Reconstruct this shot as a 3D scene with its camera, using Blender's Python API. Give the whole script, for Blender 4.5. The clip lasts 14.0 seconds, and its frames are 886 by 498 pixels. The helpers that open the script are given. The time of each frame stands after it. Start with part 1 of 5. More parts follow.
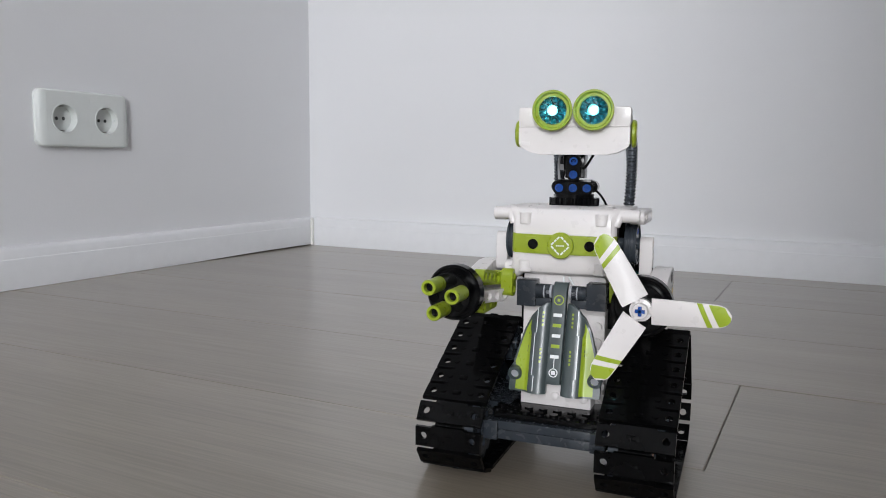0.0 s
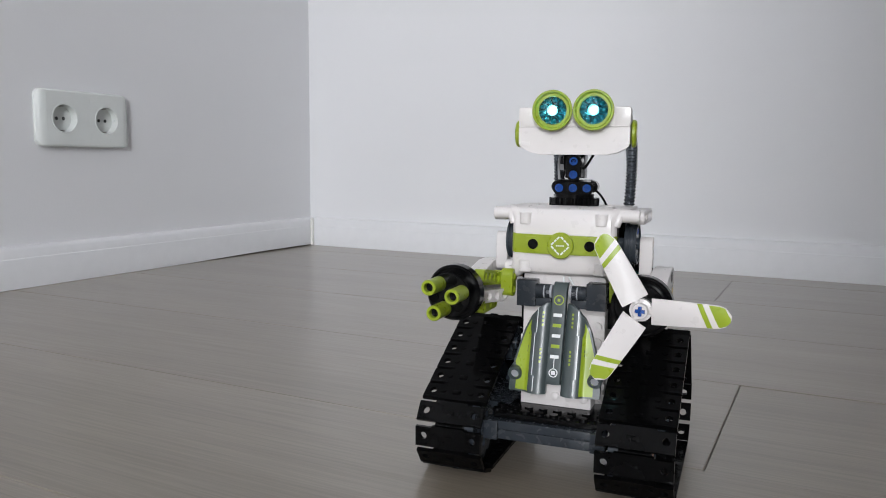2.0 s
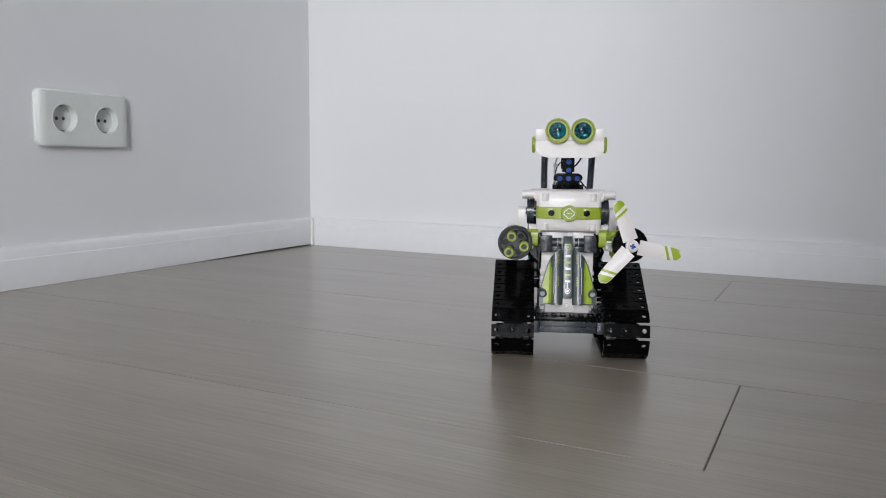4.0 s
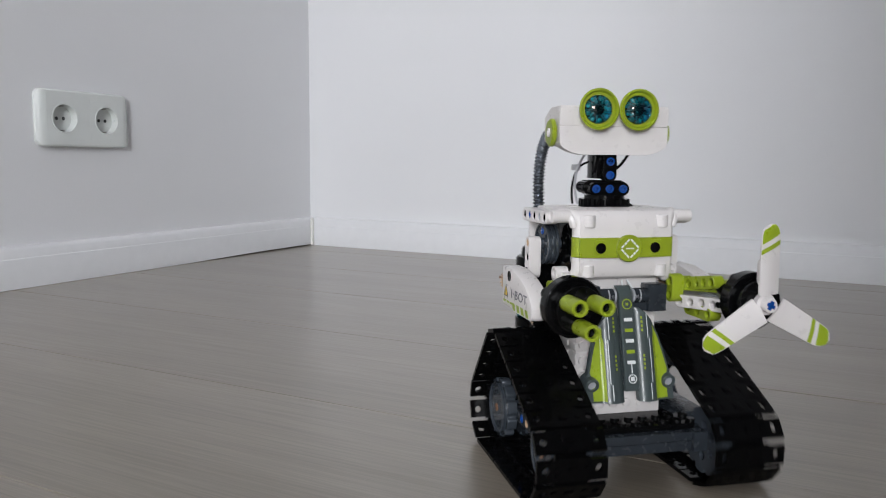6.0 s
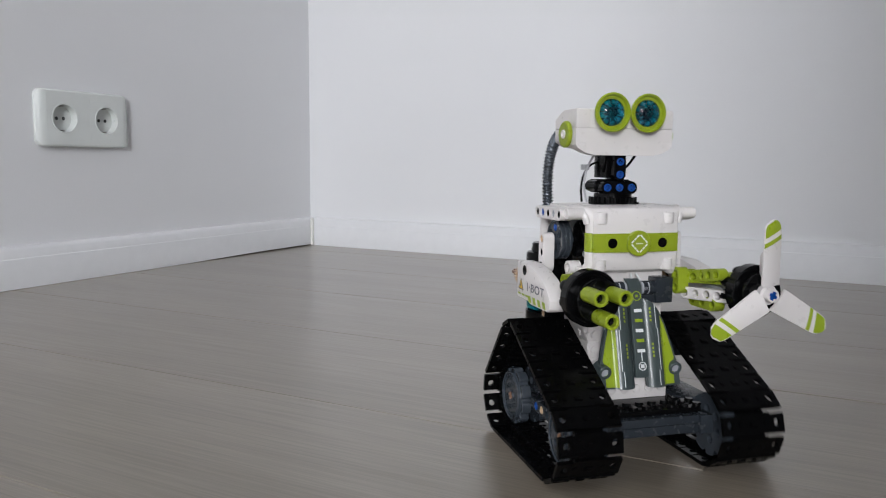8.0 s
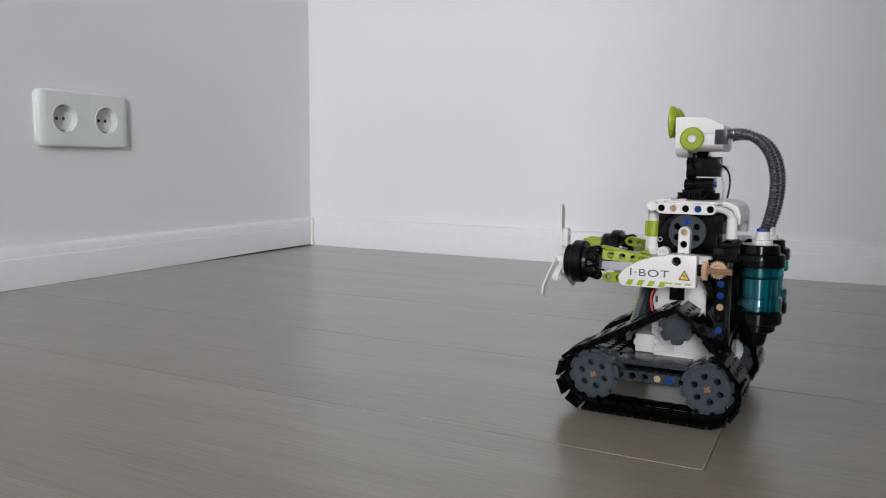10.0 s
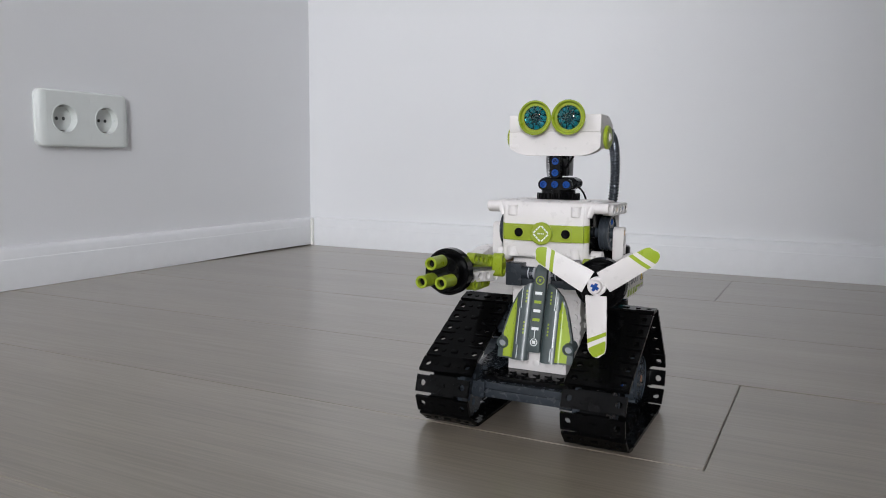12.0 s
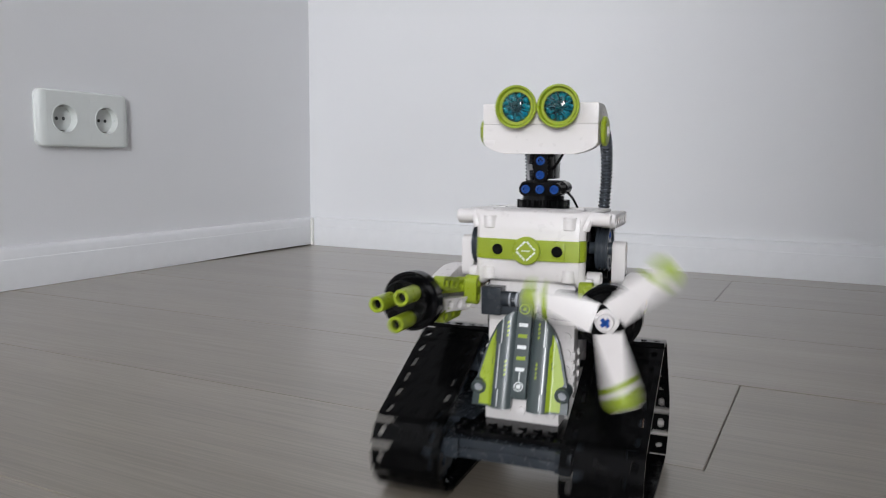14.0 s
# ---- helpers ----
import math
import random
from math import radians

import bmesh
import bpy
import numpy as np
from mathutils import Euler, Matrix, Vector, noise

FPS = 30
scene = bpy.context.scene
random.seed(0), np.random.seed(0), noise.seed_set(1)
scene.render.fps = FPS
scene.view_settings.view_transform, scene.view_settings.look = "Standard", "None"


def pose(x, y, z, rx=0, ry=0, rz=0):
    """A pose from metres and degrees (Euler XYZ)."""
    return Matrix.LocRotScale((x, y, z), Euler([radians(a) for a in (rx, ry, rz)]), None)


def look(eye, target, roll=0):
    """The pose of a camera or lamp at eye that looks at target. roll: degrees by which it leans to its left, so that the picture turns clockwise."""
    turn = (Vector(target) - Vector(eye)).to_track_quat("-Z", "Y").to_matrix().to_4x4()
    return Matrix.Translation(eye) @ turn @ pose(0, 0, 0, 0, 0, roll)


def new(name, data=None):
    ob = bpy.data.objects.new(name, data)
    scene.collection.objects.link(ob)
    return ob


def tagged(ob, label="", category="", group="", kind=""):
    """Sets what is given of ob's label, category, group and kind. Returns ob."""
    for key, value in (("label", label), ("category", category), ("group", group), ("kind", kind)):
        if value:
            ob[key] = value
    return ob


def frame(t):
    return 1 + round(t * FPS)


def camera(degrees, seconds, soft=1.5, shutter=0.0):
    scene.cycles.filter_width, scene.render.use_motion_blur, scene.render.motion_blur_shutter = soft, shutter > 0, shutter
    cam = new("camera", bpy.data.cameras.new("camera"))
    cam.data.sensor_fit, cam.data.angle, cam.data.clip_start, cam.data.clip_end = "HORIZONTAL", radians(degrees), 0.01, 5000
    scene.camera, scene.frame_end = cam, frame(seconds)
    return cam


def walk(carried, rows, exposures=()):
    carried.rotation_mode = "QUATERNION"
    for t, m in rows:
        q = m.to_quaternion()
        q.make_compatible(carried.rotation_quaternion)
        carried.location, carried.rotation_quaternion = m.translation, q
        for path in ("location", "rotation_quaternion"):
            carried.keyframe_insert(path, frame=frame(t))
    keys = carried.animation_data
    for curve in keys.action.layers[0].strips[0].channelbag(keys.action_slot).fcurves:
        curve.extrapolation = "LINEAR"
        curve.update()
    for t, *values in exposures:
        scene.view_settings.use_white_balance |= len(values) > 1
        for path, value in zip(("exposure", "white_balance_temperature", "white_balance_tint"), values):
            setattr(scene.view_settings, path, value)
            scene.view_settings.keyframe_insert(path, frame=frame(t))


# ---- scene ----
cam = camera(60.084, 14.0, soft=1.0, shutter=0.35)
EYE = pose(0, 0, 0.17684, 83.5104, -0.5216, 26.9436)
walk(cam, [(0, EYE), (14.0, EYE)], exposures=[(0, 0.0), (14.0, 0.0)])

# ---- world and light: one wide window far behind the camera, an overcast day ----
world = bpy.data.worlds.new("world")
scene.world = world
world.use_nodes = True
sky = world.node_tree.nodes.new("ShaderNodeTexSky")
sky.sky_type = "NISHITA"
sky.sun_disc = False
sky.sun_elevation, sky.sun_rotation = radians(35), radians(150)
world.node_tree.nodes["Background"].inputs["Strength"].default_value = 0.12
world.node_tree.links.new(sky.outputs["Color"], world.node_tree.nodes["Background"].inputs["Color"])

sun_data = bpy.data.lights.new("sun", "SUN")
sun_data.energy, sun_data.angle, sun_data.color = 0.6, radians(20), (1.0, 0.96, 0.9)
sun = new("sun", sun_data)
sun.matrix_world = look((2, 6, 6), (0, 0, 0))

ROOM_X0, ROOM_X1, ROOM_Y0, ROOM_Y1, ROOM_H = -0.988, 2.6, -3.6, 1.324, 2.6
WIN_X0, WIN_X1, WIN_Z0, WIN_Z1 = 0.75, 1.65, 0.55, 2.15
# unseen wall added behind the camera shades the right; window passage stays open
SHADE_WALL_X, SHADE_WALL_Y = 0.43, -0.61

win_data = bpy.data.lights.new("window_light", "AREA")
win_data.shape, win_data.size, win_data.size_y = "RECTANGLE", WIN_X1 - WIN_X0 - 0.1, WIN_Z1 - WIN_Z0 - 0.1
win_data.energy, win_data.color = 140, (0.94, 0.966, 1.0)
win_light = new("window_light", win_data)
win_light.matrix_world = look(((WIN_X0 + WIN_X1) / 2, ROOM_Y0 - 0.02, (WIN_Z0 + WIN_Z1) / 2), ((WIN_X0 + WIN_X1) / 2, 1, (WIN_Z0 + WIN_Z1) / 2))


# ---- materials ----
def tree(name, color, rough=0.4, metal=0.0):
    m = bpy.data.materials.new(name)
    m.use_nodes = True
    b = m.node_tree.nodes["Principled BSDF"]
    b.inputs["Base Color"].default_value = (*color, 1)
    b.inputs["Roughness"].default_value = rough
    b.inputs["Metallic"].default_value = metal
    return m, m.node_tree.nodes, m.node_tree.links, b


def noise_node(nodes, links, scale, detail=4.0, stretch=None, space="Object"):
    co = nodes.new("ShaderNodeTexCoord")
    mp = nodes.new("ShaderNodeMapping")
    if stretch:
        mp.inputs["Scale"].default_value = stretch
    links.new(co.outputs[space], mp.inputs["Vector"])
    n = nodes.new("ShaderNodeTexNoise")
    n.inputs["Scale"].default_value, n.inputs["Detail"].default_value = scale, detail
    links.new(mp.outputs["Vector"], n.inputs["Vector"])
    return n


def ramp(nodes, links, source, stops):
    r = nodes.new("ShaderNodeValToRGB")
    r.color_ramp.elements[0].position, r.color_ramp.elements[0].color = stops[0][0], (*stops[0][1], 1)
    r.color_ramp.elements[1].position, r.color_ramp.elements[1].color = stops[-1][0], (*stops[-1][1], 1)
    for p, col in stops[1:-1]:
        e = r.color_ramp.elements.new(p)
        e.color = (*col, 1)
    links.new(source, r.inputs["Fac"])
    return r


def bump(nodes, links, source, b, strength, distance):
    k = nodes.new("ShaderNodeBump")
    k.inputs["Strength"].default_value, k.inputs["Distance"].default_value = strength, distance
    links.new(source, k.inputs["Height"])
    links.new(k.outputs["Normal"], b.inputs["Normal"])
    return k


def plastic(name, color, rough=0.28, spread=0.08, coat=0.0, spec=0.5, metal=0.0):
    """Moulded plastic: faint mottling, fingerprints in the gloss, slight waviness."""
    m, nodes, links, b = tree(name, color, rough, metal)
    b.inputs["Specular IOR Level"].default_value = spec
    n = noise_node(nodes, links, 60.0, 5.0)
    lo, hi = tuple(c * (1 - spread) for c in color), tuple(min(1, c * (1 + spread)) for c in color)
    r = ramp(nodes, links, n.outputs["Fac"], [(0.3, lo), (0.7, hi)])
    links.new(r.outputs["Color"], b.inputs["Base Color"])
    n2 = noise_node(nodes, links, 220.0, 3.0)
    mr = nodes.new("ShaderNodeMapRange")
    mr.inputs["To Min"].default_value, mr.inputs["To Max"].default_value = rough * 0.75, rough * 1.4
    links.new(n2.outputs["Fac"], mr.inputs["Value"])
    links.new(mr.outputs["Result"], b.inputs["Roughness"])
    bump(nodes, links, n.outputs["Fac"], b, 0.05, 0.0006)
    b.inputs["Coat Weight"].default_value = coat
    return m


WHITE = plastic("white_plastic", (0.69, 0.655, 0.645), 0.28, 0.02)
LIME = plastic("lime_plastic", (0.255, 0.325, 0.017), 0.28, 0.06)
DARKGREY = plastic("dark_grey_plastic", (0.024, 0.029, 0.036), 0.24, 0.08, 0.0, 0.32)
PULLEY = plastic("pulley_grey_plastic", (0.039, 0.047, 0.058), 0.20, 0.08, 0.0, 0.42)
BLACK = plastic("black_plastic", (0.0030, 0.0030, 0.0034), 0.12, 0.1, 0.0, 0.15)
RUBBER = plastic("track_black_plastic", (0.0022, 0.0022, 0.0024), 0.12, 0.12, 0.0, 0.08)
BLUE = plastic("blue_plastic", (0.008, 0.062, 0.29), 0.22, 0.06)
TAN = plastic("tan_plastic", (0.52, 0.36, 0.22), 0.32, 0.05)
LIGHTGREY = plastic("light_grey_plastic", (0.36, 0.37, 0.40), 0.3, 0.05)
SLATE = plastic("slate_print_plastic", (0.052, 0.068, 0.070), 0.3, 0.05, 0.1)
PRINT_WHITE = plastic("white_print", (0.74, 0.76, 0.76), 0.3, 0.02)
PRINT_LIME = plastic("lime_print", (0.28, 0.375, 0.02), 0.28, 0.03, 0.0)
PRINT_GREY = plastic("grey_print", (0.075, 0.078, 0.10), 0.3, 0.02)
PRINT_YELLOW = plastic("yellow_print", (0.75, 0.50, 0.02), 0.3, 0.02)
WIRE_GREY = plastic("grey_wire", (0.42, 0.42, 0.44), 0.4, 0.04)
RED = plastic("red_plastic", (0.75, 0.10, 0.10), 0.35, 0.04)
HOSE = plastic("hose_grey", (0.125, 0.138, 0.158), 0.20, 0.08, 0.0, 0.5, 0.7)
SOCKET_WHITE = plastic("socket_white", (0.69, 0.715, 0.70), 0.22, 0.015, 0.3)
SOCKET_HOLE_SHADE = plastic("socket_hole_shade", (0.02, 0.02, 0.02), 0.5, 0.02)
STEEL = tree("clip_metal", (0.35, 0.34, 0.32), 0.35, 1.0)[0]


def clear(name, color, rough=0.06, wave=0.25):
    m, nodes, links, b = tree(name, color, rough)
    b.inputs["Transmission Weight"].default_value = 1.0
    b.inputs["IOR"].default_value = 1.45
    n = noise_node(nodes, links, 160.0, 3.0)
    bump(nodes, links, n.outputs["Fac"], b, wave, 0.0006)
    return m


TEAL = clear("clear_teal", (0.02, 0.46, 0.52), 0.04)
LENS = clear("clear_lens", (0.20, 0.69, 0.75), 0.02, 0.08)
TEAL_CORE = plastic("teal_core", (0.003, 0.10, 0.115), 0.2, 0.3)
FACET = plastic("teal_reflector", (0.002, 0.05, 0.058), 0.10, 0.8)
SPARK = plastic("bright_teal_facet", (0.012, 0.24, 0.28), 0.10, 0.5)

GLOW, gn, gl, gb = tree("lit_diode", (0.7, 0.9, 1.0), 0.3)
gb.inputs["Emission Color"].default_value, gb.inputs["Emission Strength"].default_value = (0.88, 0.95, 1.0, 1), 13.0


def wall_paint():
    m, nodes, links, b = tree("wall_paint", (0.80, 0.80, 0.80), 0.6)
    n = noise_node(nodes, links, 3.0, 6.0)
    r = ramp(nodes, links, n.outputs["Fac"], [(0.3, (0.755, 0.757, 0.775)), (0.7, (0.785, 0.785, 0.80))])
    links.new(r.outputs["Color"], b.inputs["Base Color"])
    n2 = noise_node(nodes, links, 260.0, 4.0)
    bump(nodes, links, n2.outputs["Fac"], b, 0.12, 0.0008)
    return m


def plank_wood():
    m, nodes, links, b = tree("plank_wood", (0.4, 0.36, 0.31), 0.36)
    info = nodes.new("ShaderNodeObjectInfo")
    co = nodes.new("ShaderNodeTexCoord")
    shift = nodes.new("ShaderNodeVectorMath")
    shift.operation = "MULTIPLY_ADD"
    comb = nodes.new("ShaderNodeCombineXYZ")
    for k in ("X", "Y", "Z"):
        links.new(info.outputs["Random"], comb.inputs[k])
    shift.inputs[1].default_value = (37.0, 11.0, 5.0)
    links.new(comb.outputs["Vector"], shift.inputs[0])
    links.new(co.outputs["Object"], shift.inputs[2])

    def streak(sc, detail, rough=0.6, dist=0.0):
        mp = nodes.new("ShaderNodeMapping")
        mp.inputs["Scale"].default_value = sc
        links.new(shift.outputs["Vector"], mp.inputs["Vector"])
        n = nodes.new("ShaderNodeTexNoise")
        n.inputs["Scale"].default_value, n.inputs["Detail"].default_value = 1.0, detail
        n.inputs["Roughness"].default_value, n.inputs["Distortion"].default_value = rough, dist
        links.new(mp.outputs["Vector"], n.inputs["Vector"])
        return n

    broad = streak((2.2, 16.0, 4.0), 4.0, 0.55, 0.4)
    fine = streak((9.0, 420.0, 30.0), 5.0, 0.7, 0.2)
    pores = streak((28.0, 900.0, 40.0), 3.0, 0.6)
    base = ramp(nodes, links, broad.outputs["Fac"], [(0.25, (0.198, 0.167, 0.130)), (0.5, (0.231, 0.197, 0.156)), (0.78, (0.265, 0.228, 0.184))])
    grain = ramp(nodes, links, fine.outputs["Fac"], [(0.30, (0.72, 0.71, 0.70)), (0.62, (1.08, 1.075, 1.07))])
    mul = nodes.new("ShaderNodeMix")
    mul.data_type, mul.blend_type = "RGBA", "MULTIPLY"
    mul.inputs["Factor"].default_value = 0.9
    links.new(base.outputs["Color"], mul.inputs["A"])
    links.new(grain.outputs["Color"], mul.inputs["B"])
    tone = nodes.new("ShaderNodeHueSaturation")
    mr = nodes.new("ShaderNodeMapRange")
    mr.inputs["To Min"].default_value, mr.inputs["To Max"].default_value = 0.95, 1.06
    links.new(info.outputs["Random"], mr.inputs["Value"])
    links.new(mr.outputs["Result"], tone.inputs["Value"])
    links.new(mul.outputs["Result"], tone.inputs["Color"])
    links.new(tone.outputs["Color"], b.inputs["Base Color"])
    rr = nodes.new("ShaderNodeMapRange")
    rr.inputs["To Min"].default_value, rr.inputs["To Max"].default_value = 0.26, 0.37
    links.new(pores.outputs["Fac"], rr.inputs["Value"])
    links.new(rr.outputs["Result"], b.inputs["Roughness"])
    b.inputs["Specular IOR Level"].default_value = 1.0
    b.inputs["Coat Weight"].default_value, b.inputs["Coat Roughness"].default_value = 0.45, 0.24
    bump(nodes, links, pores.outputs["Fac"], b, 0.12, 0.0004)
    return m


WALL, PLANK = wall_paint(), plank_wood()
TRIM = plastic("trim_paint", (0.765, 0.767, 0.782), 0.45, 0.015, 0.0, 0.35)
SUBFLOOR = plastic("subfloor", (0.09, 0.07, 0.05), 0.8, 0.2)
CAULK = plastic("caulk", (0.80, 0.79, 0.76), 0.5, 0.02)
FRAME_WHITE = plastic("window_frame_white", (0.8, 0.8, 0.8), 0.35, 0.02)
PANE = clear("window_pane", (0.97, 0.98, 0.98), 0.0)


# ---- mesh helpers; lengths in millimetres for small things ----
def merge(bm, other):
    me = bpy.data.meshes.new("scratch")
    other.to_mesh(me)
    other.free()
    bm.from_mesh(me)
    bpy.data.meshes.remove(me)
    return bm


def soften(bm, width, segments=2, angle=0.6):
    edges = [e for e in bm.edges if len(e.link_faces) == 2 and e.calc_face_angle(0) > angle]
    if edges:
        bmesh.ops.bevel(bm, geom=edges, offset=width, segments=segments, affect="EDGES", profile=0.6, clamp_overlap=True)
    return bm


def box(bm, x0, x1, y0, y1, z0, z1, bev=0.0):
    b = bmesh.new()
    m = Matrix.Translation(((x0 + x1) / 2, (y0 + y1) / 2, (z0 + z1) / 2)) @ Matrix.Diagonal((x1 - x0, y1 - y0, z1 - z0, 1))
    bmesh.ops.create_cube(b, size=1.0, matrix=m)
    if bev:
        soften(b, bev)
    return merge(bm, b)


def revolve(bm, profile, origin=(0, 0, 0), axis=(1, 0, 0), n=28):
    """A solid turned round an axis: profile rows are (distance along the axis, radius)."""
    b = bmesh.new()
    rot = Vector((0, 0, 1)).rotation_difference(Vector(axis)).to_matrix()
    o = Vector(origin)
    rings = []
    for h, r in profile:
        if r < 1e-6:
            rings.append([b.verts.new(o + rot @ Vector((0, 0, h)))])
        else:
            rings.append([b.verts.new(o + rot @ Vector((r * math.cos(2 * math.pi * i / n), r * math.sin(2 * math.pi * i / n), h))) for i in range(n)])
    for a, c in zip(rings, rings[1:]):
        for i in range(n):
            j = (i + 1) % n
            vs = [a[i % len(a)], a[j % len(a)], c[j % len(c)], c[i % len(c)]]
            vs = list(dict.fromkeys(vs))
            if len(vs) > 2:
                b.faces.new(vs)
    for ring in (rings[0], rings[-1]):
        if len(ring) > 2:
            b.faces.new(ring)
    bmesh.ops.recalc_face_normals(b, faces=b.faces)
    return merge(bm, b)


def rod(bm, p, q, r, n=16):
    p, q = Vector(p), Vector(q)
    return revolve(bm, [(0, r), ((q - p).length, r)], p, (q - p).normalized(), n)


def circle(cx, cy, r, n=14):
    return [(cx + r * math.cos(2 * math.pi * i / n), cy + r * math.sin(2 * math.pi * i / n)) for i in range(n)]


def prism(bm, outline, holes, axis, a, b_, bev=0.0, m=None):
    """A plate with that outline and round holes (x, y, r), from a to b_ along the axis. Outline coordinates: (x, z) for axis y, (y, z) for x, (x, y) for z."""
    b = bmesh.new()

    def at(u, w, d):
        return {"y": (u, d, w), "x": (d, u, w), "z": (u, w, d)}[axis]

    edges = []
    for loop in [outline] + [circle(*h) for h in holes]:
        vs = [b.verts.new(at(u, w, a)) for u, w in loop]
        edges += [b.edges.new((vs[i], vs[(i + 1) % len(vs)])) for i in range(len(vs))]
    bmesh.ops.triangle_fill(b, use_beauty=True, use_dissolve=False, edges=edges)
    r = bmesh.ops.extrude_face_region(b, geom=list(b.faces))
    d = Vector(at(0, 0, b_)) - Vector(at(0, 0, a))
    bmesh.ops.translate(b, vec=d, verts=[v for v in r["geom"] if isinstance(v, bmesh.types.BMVert)])
    bmesh.ops.recalc_face_normals(b, faces=b.faces)
    if bev:
        soften(b, bev, 1)
    if m is not None:
        b.transform(m)
    return merge(bm, b)


def sweep(bm, points, radii, n=12):
    """A tube along points with a radius at each."""
    b = bmesh.new()
    rings = []
    side = None
    for i, p in enumerate(points):
        t = (Vector(points[min(i + 1, len(points) - 1)]) - Vector(points[max(i - 1, 0)])).normalized()
        if side is None:
            side = t.orthogonal().normalized()
        side = (side - t * side.dot(t)).normalized()
        up = t.cross(side)
        rings.append([b.verts.new(Vector(p) + radii[i] * (math.cos(2 * math.pi * k / n) * side + math.sin(2 * math.pi * k / n) * up)) for k in range(n)])
    for a, c in zip(rings, rings[1:]):
        for k in range(n):
            b.faces.new((a[k], a[(k + 1) % n], c[(k + 1) % n], c[k]))
    b.faces.new(rings[0])
    b.faces.new(rings[-1])
    bmesh.ops.recalc_face_normals(b, faces=b.faces)
    return merge(bm, b)


def bezier(p0, p1, p2, p3, n):
    out = []
    for i in range(n + 1):
        t = i / n
        out.append(Vector(p0) * (1 - t) ** 3 + Vector(p1) * 3 * t * (1 - t) ** 2 + Vector(p2) * 3 * t * t * (1 - t) + Vector(p3) * t ** 3)
    return out


def mesh_of(name, bm, material, unit=1.0):
    if unit != 1.0:
        bm.transform(Matrix.Diagonal((unit, unit, unit, 1)))
    for f in bm.faces:
        f.smooth = True
    for e in bm.edges:
        if len(e.link_faces) != 2 or e.calc_face_angle(0) > 0.62:
            e.smooth = False
    me = bpy.data.meshes.new(name)
    bm.to_mesh(me)
    bm.free()
    me.materials.append(material)
    return me


def part(name, bm, material, parent, label="", unit=0.001, at=None):
    """One mesh object under a thing or a part; at: its pose in its parent's space."""
    ob = new(name, mesh_of(name, bm, material, unit))
    ob.parent = parent
    if at is not None:
        ob.matrix_basis = at
    if label:
        ob["label"] = label
    return ob


def thing(name, label, category, group="", kind="", at=None):
    ob = new(name)
    if at is not None:
        ob.matrix_basis = at
    return tagged(ob, label, category, group, kind)


# ---- the room ----
NORTH_TURN = -0.55
SOCKET_Y, SOCKET_Z = 0.7724, 0.2333


